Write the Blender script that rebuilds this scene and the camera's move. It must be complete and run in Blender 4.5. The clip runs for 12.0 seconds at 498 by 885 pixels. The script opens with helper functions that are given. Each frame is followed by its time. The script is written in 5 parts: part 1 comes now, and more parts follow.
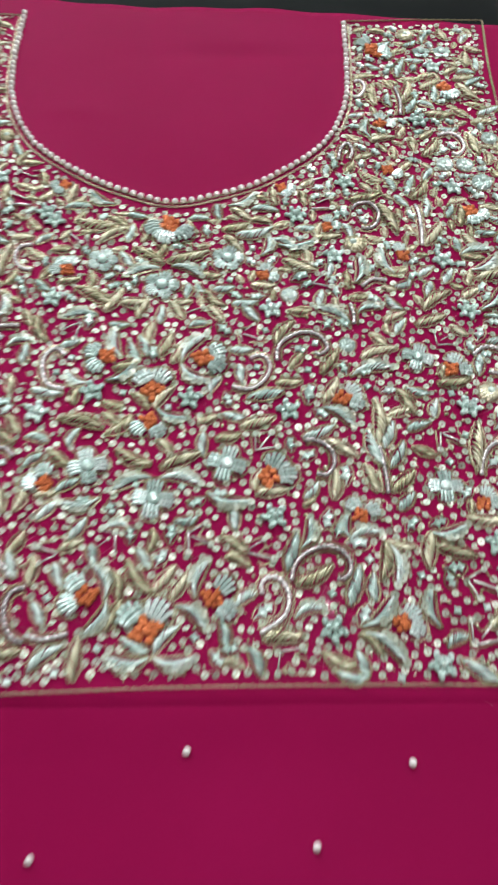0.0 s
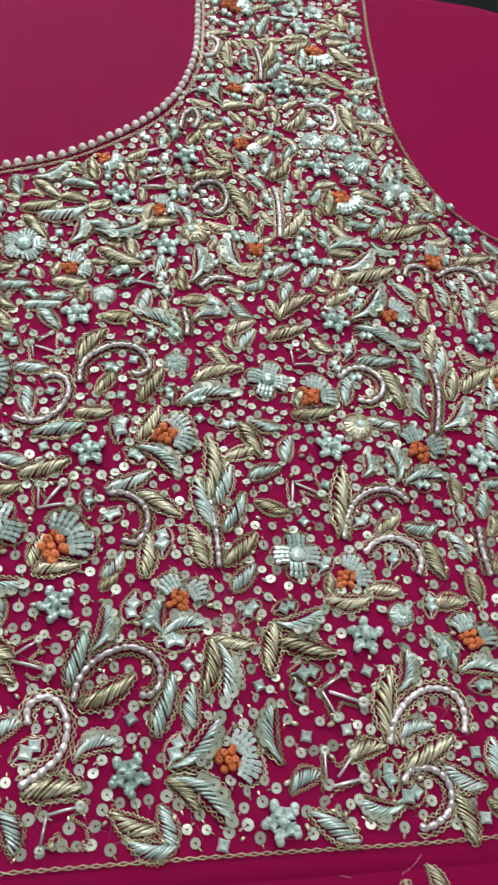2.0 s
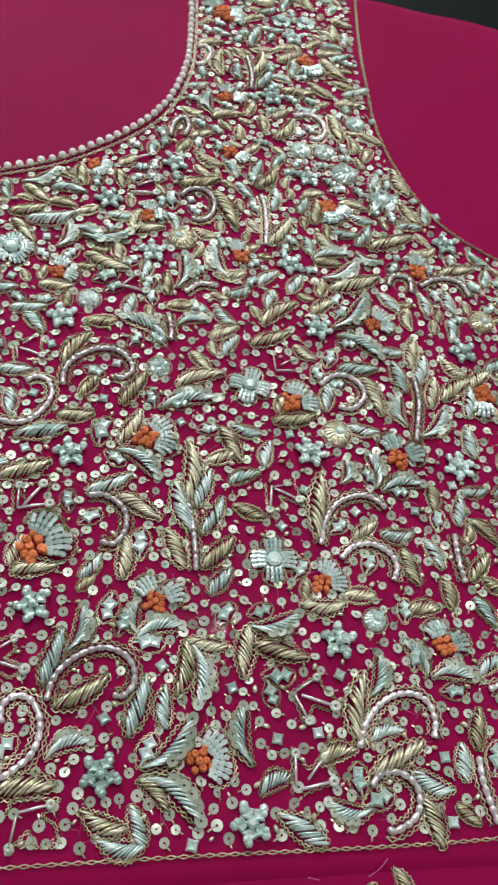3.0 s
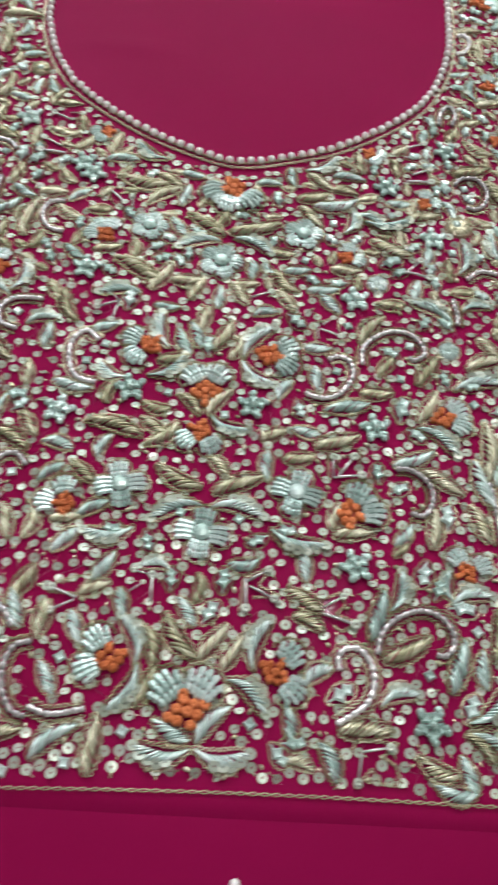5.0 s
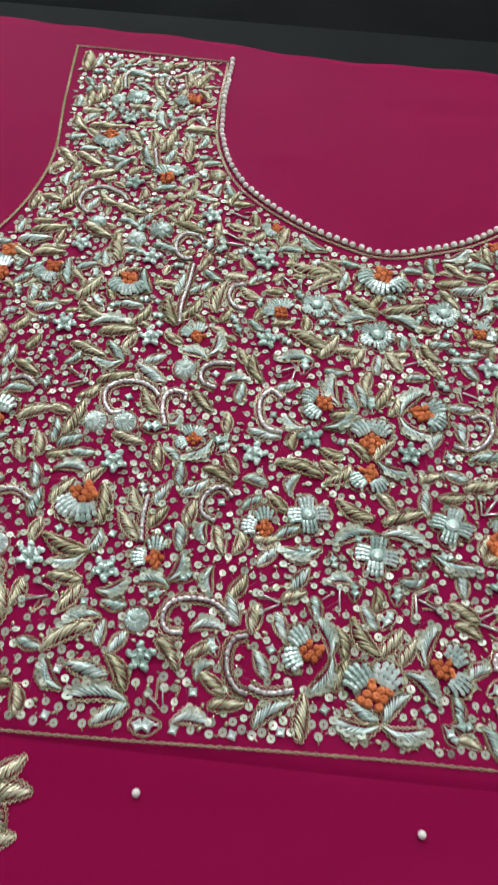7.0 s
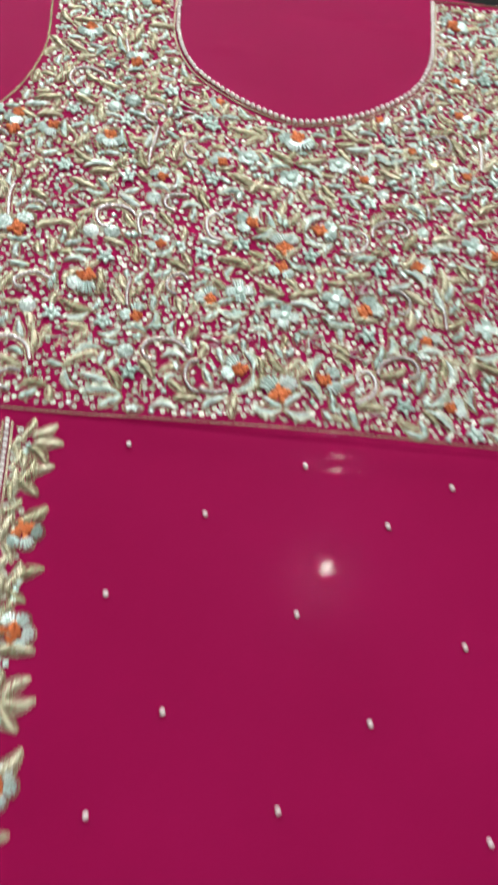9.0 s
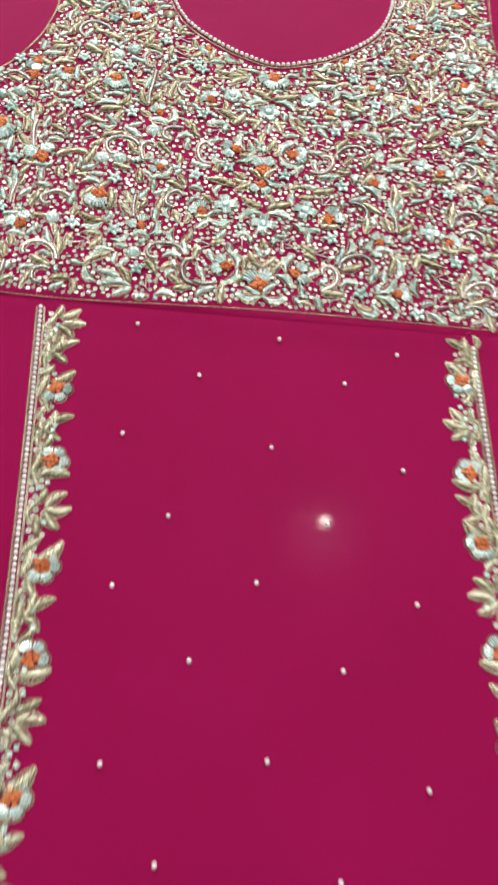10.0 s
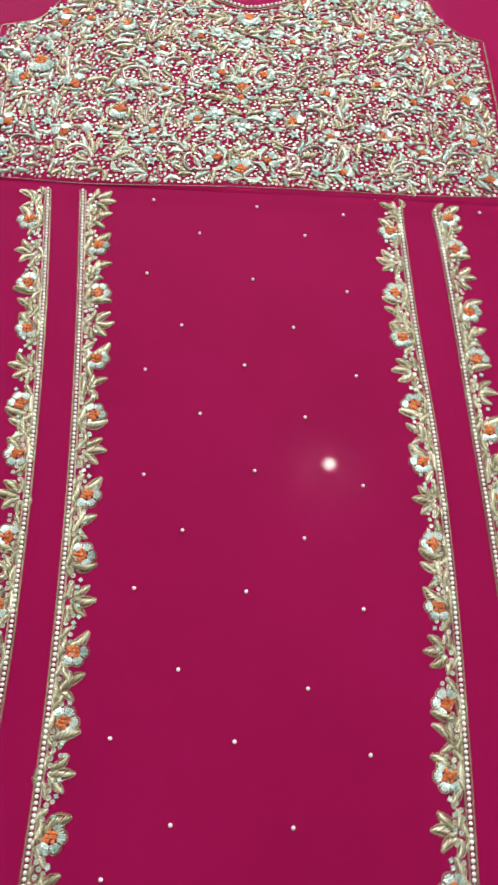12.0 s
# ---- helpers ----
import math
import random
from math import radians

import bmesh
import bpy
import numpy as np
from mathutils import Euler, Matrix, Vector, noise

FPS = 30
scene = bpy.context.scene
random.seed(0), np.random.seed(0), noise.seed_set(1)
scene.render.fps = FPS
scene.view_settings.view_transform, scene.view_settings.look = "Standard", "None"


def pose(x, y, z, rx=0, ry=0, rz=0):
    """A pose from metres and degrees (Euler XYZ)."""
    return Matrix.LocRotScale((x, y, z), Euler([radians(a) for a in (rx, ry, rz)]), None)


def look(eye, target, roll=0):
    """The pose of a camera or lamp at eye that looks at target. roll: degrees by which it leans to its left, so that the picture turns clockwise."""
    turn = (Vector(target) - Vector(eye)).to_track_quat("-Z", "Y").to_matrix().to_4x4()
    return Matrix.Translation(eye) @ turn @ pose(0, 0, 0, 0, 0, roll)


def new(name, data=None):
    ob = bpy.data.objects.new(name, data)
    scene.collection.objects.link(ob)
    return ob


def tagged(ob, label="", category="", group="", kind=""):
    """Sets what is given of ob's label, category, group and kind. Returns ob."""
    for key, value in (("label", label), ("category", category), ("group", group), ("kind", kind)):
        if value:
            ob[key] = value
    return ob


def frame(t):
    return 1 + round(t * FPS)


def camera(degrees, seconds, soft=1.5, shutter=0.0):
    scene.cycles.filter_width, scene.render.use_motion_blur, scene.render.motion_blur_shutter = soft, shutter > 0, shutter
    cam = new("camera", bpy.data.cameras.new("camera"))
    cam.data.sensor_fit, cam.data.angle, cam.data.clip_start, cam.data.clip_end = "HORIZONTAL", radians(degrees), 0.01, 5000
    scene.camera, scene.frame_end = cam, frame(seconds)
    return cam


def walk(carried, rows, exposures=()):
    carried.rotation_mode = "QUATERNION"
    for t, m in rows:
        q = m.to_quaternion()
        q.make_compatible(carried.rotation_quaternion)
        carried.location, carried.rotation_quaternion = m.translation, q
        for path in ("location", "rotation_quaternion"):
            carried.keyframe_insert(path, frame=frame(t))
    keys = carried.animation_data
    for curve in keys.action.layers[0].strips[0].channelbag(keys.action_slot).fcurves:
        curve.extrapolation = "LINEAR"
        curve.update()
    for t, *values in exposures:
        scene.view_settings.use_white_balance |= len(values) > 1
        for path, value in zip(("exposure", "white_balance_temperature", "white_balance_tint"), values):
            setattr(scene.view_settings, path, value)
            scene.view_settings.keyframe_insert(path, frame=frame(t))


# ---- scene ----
cam = camera(36.3, 12.0, soft=2.2, shutter=0.6)
PATH = [
    (0, (0.02766, -0.28917, 0.27456), (0.05806, 0.20094, -0.59658), 3.463),
    (0.5, (0.03564, -0.25176, 0.23637), (0.10609, 0.24995, -0.62579), 7.076),
    (1, (0.04264, -0.24135, 0.22406), (0.14247, 0.25665, -0.63736), 9.719),
    (1.5, (0.05677, -0.23236, 0.21457), (0.18784, 0.25526, -0.64860), 12.448),
    (2, (0.06761, -0.23706, 0.21095), (0.21903, 0.25756, -0.64487), 15.288),
    (2.5, (0.07054, -0.23977, 0.21168), (0.22656, 0.25344, -0.64412), 15.843),
    (2.7, (0.07286, -0.23880, 0.21322), (0.23604, 0.25707, -0.63970), 16.761),
    (4.3, (0.04093, -0.23903, 0.21477), (0.11311, 0.27001, -0.64294), 10.778),
    (4.5, (0.02873, -0.24145, 0.21660), (0.09138, 0.26553, -0.64308), 10.175),
    (5, (0.00454, -0.24785, 0.22023), (0.03323, 0.23107, -0.65715), 7.386),
    (5.5, (-0.02129, -0.25183, 0.23043), (-0.01915, 0.23896, -0.64085), 5.447),
    (6, (-0.03657, -0.25623, 0.24486), (-0.05671, 0.25093, -0.61676), 3.693),
    (6.5, (-0.04552, -0.26980, 0.25822), (-0.08240, 0.27132, -0.58192), 2.829),
    (6.7, (-0.04482, -0.27600, 0.26193), (-0.08290, 0.26471, -0.57842), 2.457),
    (8.3, (-0.03735, -0.35059, 0.29370), (-0.06407, 0.14633, -0.57369), 3.849),
    (8.5, (-0.03905, -0.36789, 0.30553), (-0.05723, 0.11834, -0.56812), 4.687),
    (9, (-0.02864, -0.43220, 0.34789), (0.00491, 0.04155, -0.53213), 9.517),
    (9.5, (-0.01111, -0.48340, 0.36638), (-0.01066, -0.05417, -0.53682), 4.495),
    (10, (-0.01284, -0.53206, 0.40920), (0.01565, -0.09184, -0.48824), 8.272),
    (10.5, (-0.02136, -0.60714, 0.44153), (0.03021, -0.20866, -0.47419), 11.409),
    (11, (-0.01938, -0.66036, 0.47837), (0.00461, -0.28197, -0.44697), 10.944),
    (11.5, (-0.00615, -0.70127, 0.51395), (0.01919, -0.30255, -0.40277), 10.021),
    (12, (0.00550, -0.72192, 0.52934), (0.02342, -0.31360, -0.38332), 4.941),
]
EXPOSURES = [(0, 0.26, 6500, 11), (0.5, 0.13, 6500, 11), (1.5, 0.0, 6500, 11), (2.5, 0.02, 6500, 11), (6.7, 0.02, 6500, 11), (8.5, 0.22, 6600, 11), (9.2, 0.58, 6700, 11), (12, 0.68, 6700, 11)]
walk(cam, [(t, look(eye, target, roll)) for t, eye, target, roll in PATH], EXPOSURES)

# ---- world, lamp, added fill light ----
world = bpy.data.worlds.new("room_air")
scene.world = world
world.use_nodes = True
world.node_tree.nodes["Background"].inputs[0].default_value = (0.80, 0.86, 0.90, 1)
world.node_tree.nodes["Background"].inputs[1].default_value = 0.08

LAMP = (0.435, 0.60, 2.60)
bulb_data = bpy.data.lights.new("ceiling_bulb_light", "POINT")
bulb_data.energy, bulb_data.color, bulb_data.shadow_soft_size = 50, (0.985, 0.955, 0.965), 0.020
new("ceiling_bulb_light", bulb_data).location = LAMP

# added soft fill before the north wall, which has no window
fill_data = bpy.data.lights.new("soft_fill_light", "AREA")
fill_data.shape, fill_data.size, fill_data.size_y, fill_data.energy, fill_data.color = "RECTANGLE", 2.4, 1.5, 80, (0.90, 0.97, 1.0)
fill_ob = new("soft_fill_light", fill_data)
fill_ob.matrix_world = look((-0.35, 2.30, 1.35), (0.0, -0.1, 0.0))


# ---- materials ----
def material(name):
    m = bpy.data.materials.new(name)
    m.use_nodes = True
    nt = m.node_tree
    return m, nt, nt.nodes["Principled BSDF"]


def add(nt, kind, **values):
    n = nt.nodes.new(kind)
    for key, v in values.items():
        n.inputs[key.replace("_", " ")].default_value = v
    return n


def noise_node(nt, scale, detail=3, rough=0.55, stretch=None):
    co = nt.nodes.new("ShaderNodeTexCoord")
    n = add(nt, "ShaderNodeTexNoise", Scale=scale, Detail=detail, Roughness=rough)
    if stretch:
        mp = nt.nodes.new("ShaderNodeMapping")
        mp.inputs["Scale"].default_value = stretch
        nt.links.new(co.outputs["Object"], mp.inputs["Vector"])
        nt.links.new(mp.outputs["Vector"], n.inputs["Vector"])
    else:
        nt.links.new(co.outputs["Object"], n.inputs["Vector"])
    return n


def ramp(nt, source, *stops):
    r = nt.nodes.new("ShaderNodeValToRGB")
    el = r.color_ramp.elements
    el[0].position, el[0].color = stops[0][0], (*stops[0][1], 1)
    el[1].position, el[1].color = stops[-1][0], (*stops[-1][1], 1)
    for p, c in stops[1:-1]:
        el.new(p).color = (*c, 1)
    nt.links.new(source, r.inputs[0])
    return r


def bump(nt, bsdf, source, strength, distance):
    b = add(nt, "ShaderNodeBump", Strength=strength, Distance=distance)
    nt.links.new(source, b.inputs["Height"])
    nt.links.new(b.outputs[0], bsdf.inputs["Normal"])
    return b


def cloth_material(name):
    """Crimson-pink georgette: fine weave, faint blotches, a thin gloss."""
    m, nt, b = material(name)
    big = noise_node(nt, 7, 4)
    col = ramp(nt, big.outputs[0], (0.25, (0.232, 0.0032, 0.050)), (0.5, (0.247, 0.0036, 0.055)), (0.8, (0.264, 0.0041, 0.061)))
    nt.links.new(col.outputs[0], b.inputs["Base Color"])
    b.inputs["Roughness"].default_value = 0.62
    b.inputs["Specular IOR Level"].default_value = 0.03
    b.inputs["Sheen Weight"].default_value = 0.01
    b.inputs["Sheen Roughness"].default_value = 0.45
    b.inputs["Sheen Tint"].default_value = (0.9, 0.45, 0.75, 1)
    b.inputs["Coat Weight"].default_value = 0.0062
    b.inputs["Coat Roughness"].default_value = 0.030
    weave = noise_node(nt, 1400, 2)
    crease = noise_node(nt, 22, 3, 0.5, (0.5, 2.0, 1))
    mix = add(nt, "ShaderNodeMath")
    mix.operation = "MULTIPLY_ADD"
    mix.inputs[1].default_value = 3.0
    nt.links.new(crease.outputs[0], mix.inputs[0])
    nt.links.new(weave.outputs[0], mix.inputs[2])
    bump(nt, b, mix.outputs[0], 0.10, 0.0003)
    fine = nt.nodes.new("ShaderNodeBump")
    fine.inputs["Strength"].default_value = 0.013
    fine.inputs["Distance"].default_value = 0.0003
    nt.links.new(weave.outputs[0], fine.inputs["Height"])
    nt.links.new(fine.outputs[0], b.inputs["Coat Normal"])
    return m


def metal_material(name, low, mid, high, metallic, rough, coat=0.0, grain=2400, relief=0.7):
    """Thread or bead material that changes a little from strand to strand."""
    m, nt, b = material(name)
    geo = nt.nodes.new("ShaderNodeNewGeometry")
    info = nt.nodes.new("ShaderNodeObjectInfo")
    blend = add(nt, "ShaderNodeMath")
    blend.operation = "ADD"
    nt.links.new(geo.outputs["Random Per Island"], blend.inputs[0])
    nt.links.new(info.outputs["Random"], blend.inputs[1])
    half = add(nt, "ShaderNodeMath")
    half.operation = "MULTIPLY"
    half.inputs[1].default_value = 0.5
    nt.links.new(blend.outputs[0], half.inputs[0])
    col = ramp(nt, half.outputs[0], (0.24, low), (0.5, mid), (0.76, high))
    nt.links.new(col.outputs[0], b.inputs["Base Color"])
    b.inputs["Metallic"].default_value = metallic
    b.inputs["Roughness"].default_value = rough
    b.inputs["Coat Weight"].default_value = coat
    b.inputs["Coat Roughness"].default_value = 0.12
    g = add(nt, "ShaderNodeTexNoise", Scale=grain, Detail=3.0)
    nt.links.new(geo.outputs["Position"], g.inputs["Vector"])
    bump(nt, b, g.outputs[0], relief, 0.0004)
    return m


CLOTH = cloth_material("crimson_georgette")
ZARI = metal_material("gold_zari_thread", (0.41, 0.385, 0.24), (0.61, 0.58, 0.40), (0.83, 0.80, 0.61), 0.62, 0.27, relief=0.3)
CORD = metal_material("antique_gold_cord", (0.38, 0.33, 0.19), (0.58, 0.52, 0.34), (0.86, 0.80, 0.58), 0.55, 0.26)
MINT = metal_material("silver_lined_glass", (0.38, 0.51, 0.47), (0.56, 0.71, 0.66), (0.78, 0.90, 0.87), 0.45, 0.19, 0.3, relief=0.25)
TUBE = metal_material("lilac_silver_tube", (0.40, 0.36, 0.37), (0.60, 0.56, 0.56), (0.84, 0.80, 0.81), 0.65, 0.16, 0.4, relief=0.2)
SPANGLE = metal_material("sequin_film", (0.29, 0.32, 0.25), (0.39, 0.43, 0.35), (0.54, 0.58, 0.50), 0.15, 0.30, 0.10, relief=0.05)
ORANGE = metal_material("orange_thread", (0.52, 0.125, 0.032), (0.63, 0.165, 0.048), (0.73, 0.21, 0.07), 0.0, 0.75, grain=2200, relief=0.9)
PEARL = metal_material("pearl_bead", (0.78, 0.77, 0.73), (0.86, 0.85, 0.82), (0.91, 0.91, 0.89), 0.0, 0.25, 0.6, relief=0.05)
BEAD = metal_material("mint_cut_bead", (0.34, 0.48, 0.43), (0.47, 0.63, 0.57), (0.66, 0.80, 0.76), 0.3, 0.16, 0.5, relief=0.25)
STONE = metal_material("pale_glass_stone", (0.36, 0.48, 0.43), (0.48, 0.61, 0.55), (0.66, 0.77, 0.71), 0.2, 0.12, 0.6)


def plain_material(name, dark, light, scale, rough, bumpy=0.1, gloss=0.5):
    m, nt, b = material(name)
    n = noise_node(nt, scale, 5, 0.6)
    col = ramp(nt, n.outputs[0], (0.3, dark), (0.7, light))
    nt.links.new(col.outputs[0], b.inputs["Base Color"])
    b.inputs["Roughness"].default_value = rough
    b.inputs["Specular IOR Level"].default_value = gloss
    bump(nt, b, n.outputs[0], bumpy, 0.002)
    return m


BLACK = plain_material("black_table_laminate", (0.0015, 0.0026, 0.0026), (0.0045, 0.0066, 0.0064), 14, 0.6, gloss=0.05)
STEEL = plain_material("dark_painted_steel", (0.02, 0.02, 0.022), (0.04, 0.04, 0.042), 30, 0.4)
FLOOR = plain_material("dark_floor", (0.003, 0.0035, 0.004), (0.007, 0.008, 0.009), 5, 0.7, gloss=0.1)
WALL = plain_material("off_white_wall_paint", (0.62, 0.62, 0.60), (0.70, 0.70, 0.68), 3, 0.8, 0.04)
CEIL = plain_material("white_ceiling_paint", (0.76, 0.76, 0.75), (0.82, 0.82, 0.81), 3, 0.85, 0.04)
WHITE = plain_material("white_plastic", (0.74, 0.74, 0.72), (0.80, 0.80, 0.79), 20, 0.4, 0.02)


# ---- mesh helpers ----
class Geo:
    """Vertices, faces and material slots of one mesh."""

    def __init__(self):
        self.v, self.f, self.m = [], [], []

    def add(self, verts, faces, slot=0):
        o = len(self.v)
        self.v += [tuple(p) for p in verts]
        self.f += [tuple(i + o for i in f) for f in faces]
        self.m += [slot] * len(faces)

    def tube(self, pts, radii, sides=5, slot=0, flat=1.0, closed=False):
        """A tube along pts; flat squashes it in height."""
        n = len(pts)
        pts = [Vector(p) for p in pts]
        verts, faces = [], []
        for i, p in enumerate(pts):
            a = pts[(i - 1) % n] if closed or i > 0 else p
            b = pts[(i + 1) % n] if closed or i < n - 1 else p
            d = (b - a).normalized()
            side = d.cross(Vector((0, 0, 1)))
            side = side.normalized() if side.length > 1e-6 else Vector((1, 0, 0))
            up = side.cross(d)
            r = radii[i] if isinstance(radii, (list, tuple)) else radii
            for k in range(sides):
                w = 2 * math.pi * k / sides + math.pi / sides
                verts.append(p + side * (r * math.cos(w)) + up * (r * flat * math.sin(w)))
        for i in range(n if closed else n - 1):
            j = (i + 1) % n
            for k in range(sides):
                l = (k + 1) % sides
                faces.append((i * sides + k, i * sides + l, j * sides + l, j * sides + k))
        if not closed:
            faces.append(tuple(range(sides - 1, -1, -1)))
            faces.append(tuple((n - 1) * sides + k for k in range(sides)))
        self.add(verts, faces, slot)

    def ball(self, c, r, seg=8, rings=5, slot=0, flat=1.0, jag=0.0, rng=None):
        verts, faces = [], []
        for i in range(1, rings):
            a = math.pi * i / rings
            for k in range(seg):
                w = 2 * math.pi * k / seg
                q = r * (1 + (rng.uniform(-jag, jag) if jag else 0))
                verts.append((c[0] + q * math.sin(a) * math.cos(w), c[1] + q * math.sin(a) * math.sin(w), c[2] + q * flat * math.cos(a)))
        top, low = len(verts), len(verts) + 1
        verts += [(c[0], c[1], c[2] + r * flat), (c[0], c[1], c[2] - r * flat)]
        for i in range(rings - 2):
            for k in range(seg):
                l = (k + 1) % seg
                faces.append((i * seg + k, (i + 1) * seg + k, (i + 1) * seg + l, i * seg + l))
        for k in range(seg):
            l = (k + 1) % seg
            faces.append((top, k, l))
            faces.append((low, (rings - 2) * seg + l, (rings - 2) * seg + k))
        self.add(verts, faces, slot)

    def mesh(self, name, mats, smooth=True, flat_slot=-1):
        me = bpy.data.meshes.new(name)
        me.from_pydata(self.v, [], self.f)
        for m in mats:
            me.materials.append(m)
        me.polygons.foreach_set("material_index", self.m)
        me.polygons.foreach_set("use_smooth", [smooth and k != flat_slot for k in self.m])
        me.update()
        return me


def child(name, me, parent, m=None, label=""):
    ob = new(name, me)
    ob.parent = parent
    if m is not None:
        ob.matrix_basis = m
    return tagged(ob, label)


def box(geo, x0, x1, y0, y1, z0, z1, slot=0):
    v = [(x, y, z) for z in (z0, z1) for y in (y0, y1) for x in (x0, x1)]
    geo.add(v, [(0, 2, 3, 1), (4, 5, 7, 6), (0, 1, 5, 4), (2, 6, 7, 3), (0, 4, 6, 2), (1, 3, 7, 5)], slot)


def spline(points, step):
    """Evenly spaced points on a smooth curve through points in the plane."""
    p = [Vector((*q, 0)) for q in points]
    p = [2 * p[0] - p[1]] + p + [2 * p[-1] - p[-2]]
    fine = []
    for a, b, c, d in zip(p, p[1:], p[2:], p[3:]):
        for i in range(12):
            t = i / 12
            fine.append(0.5 * (2 * b + (c - a) * t + (2 * a - 5 * b + 4 * c - d) * t * t + (3 * b - a - 3 * c + d) * t ** 3))
    fine.append(p[-2])
    out, need = [fine[0]], step
    for a, b in zip(fine, fine[1:]):
        gap = (b - a).length
        while gap >= need > 0:
            a = a + (b - a) * (need / gap)
            out.append(a)
            gap = (b - a).length
            need = step
        need -= gap
    return out


def slab(name, mat, x0, x1, y0, y1, z0, z1, label, category):
    g = Geo()
    box(g, x0, x1, y0, y1, z0, z1)
    return tagged(new(name, g.mesh(name, [mat], False)), label, category, kind="structure")


# ---- room ----
Z_FLOOR, Z_CEIL = -0.76, 2.70
slab("floor", FLOOR, -2.3, 2.3, -2.4, 2.4, Z_FLOOR - 0.1, Z_FLOOR, "dark grey floor under the table", "floor")
slab("ceiling", CEIL, -2.3, 2.3, -2.4, 2.4, Z_CEIL, Z_CEIL + 0.1, "plain white painted ceiling", "ceiling")
slab("wall_north", WALL, -2.4, 2.4, 2.4, 2.52, Z_FLOOR, Z_CEIL, "plain off-white painted wall", "wall")
slab("wall_east", WALL, 2.3, 2.42, -2.4, 2.4, Z_FLOOR, Z_CEIL, "plain off-white painted wall", "wall")
slab("wall_west", WALL, -2.42, -2.3, -2.4, 2.4, Z_FLOOR, Z_CEIL, "plain off-white painted wall", "wall")
slab("wall_south", WALL, -2.4, 2.4, -2.52, -2.4, Z_FLOOR, Z_CEIL, "plain off-white painted wall", "wall")

# the bulb's holder under the ceiling
lamp = tagged(new("ceiling_lamp"), "small white bulb holder on the ceiling", "lamp")
lamp.location = (LAMP[0], LAMP[1], Z_CEIL)
g = Geo()
g.tube([(0, 0, 0), (0.0001, 0, -0.012)], [0.05, 0.045], 20)
child("ceiling_rose", g.mesh("ceiling_rose", [WHITE]), lamp)
g = Geo()
g.tube([(0, 0, -0.012), (0.0001, 0, -0.04), (0.0002, 0, -0.06)], [0.022, 0.024, 0.018], 16)
child("socket", g.mesh("socket", [WHITE]), lamp)

# ---- table ----
table = tagged(new("work_table"), "black laminate work table under the pink cloth", "table")
T_BACK = 0.222
g = Geo()
box(g, -0.85, 0.85, -1.25, T_BACK, -0.034, -0.0075)
bm = bmesh.new()
me = g.mesh("tabletop", [BLACK])
bm.from_mesh(me)
bmesh.ops.bevel(bm, geom=bm.edges[:], offset=0.004, segments=3, affect="EDGES")
bm.to_mesh(me)
bm.free()
child("tabletop", me, table)
g = Geo()
box(g, -0.02, 0.02, -0.02, 0.02, Z_FLOOR, -0.036)
leg = g.mesh("leg", [STEEL], False)
for x in (-0.8, 0.8):
    for y in (-1.2, T_BACK - 0.06):
        child("leg", leg, table, Matrix.Translation((x, y, 0)))

# ---- the dress length ----
dress = tagged(new("dress_length"), "crimson pink dress cloth with gold and mint beaded yoke", "dress")
Z_YOKE, Z_SKIRT = -0.0012, -0.0040
HEM = -0.2325


def top_edge(x):
    return 0.1685 + 0.022 * math.exp(-((x + 0.27) / 0.19) ** 2) - 0.016 * max(0, x - 0.12) / 0.11 + 0.0016 * math.sin(38 * x) + 0.0008 * math.sin(131 * x + 1)


def yoke_height(x, y):
    z = Z_YOKE + 0.0004 * math.sin(9 * x + 3 * y) * math.sin(7 * y + 1)
    if y > 0.01:
        k = min(1, (y - 0.01) / 0.05)
        z += k * 0.0006 * noise.noise((x * 14, y * 26, 0))
        bend = 0.068 + 0.006 * math.cos((x + 0.055) * 40)
        z += 0.0010 * math.exp(-((y - bend) / 0.005) ** 2 - ((x + 0.052) / 0.022) ** 2)
        z -= 0.0014 * math.exp(-((y - 0.125 - 0.05 * x) / 0.006) ** 2 - ((x - 0.03) / 0.05) ** 2)
    if y < -0.2345:
        z -= 0.0024 * (1 - math.cos(min(1, (-0.2345 - y) / 0.007) * math.pi / 2))
    return z


def skirt_height(x, y):
    z = Z_SKIRT + 0.0004 * noise.noise((x * 7, y * 6, 3)) + 0.00004 * noise.noise((x * 30, y * 24, 7))
    k = -0.262 - 0.03 * x - y
    z += 0.0016 / (1 + math.exp((-0.250 - y) / 0.003))
    z += 0.00010 * math.exp(-(k / 0.0045) ** 2) * (0.6 + 0.4 * math.sin(11 * x + 1))
    return z


def sheet(name, xs, rows_at, height, label):
    g = Geo()
    n = len(rows_at(0))
    verts, faces = [], []
    for x in xs:
        for y in rows_at(x):
            verts.append((x, y, height(x, y)))
    for i in range(len(xs) - 1):
        for j in range(n - 1):
            a = i * n + j
            faces.append((a, a + n, a + n + 1, a + 1))
    g.add(verts, faces)
    me = g.mesh(name, [CLOTH])
    ob = child(name, me, dress, None, label)
    thick = ob.modifiers.new("thickness", "SOLIDIFY")
    thick.thickness, thick.offset = 0.0006, -1
    return ob


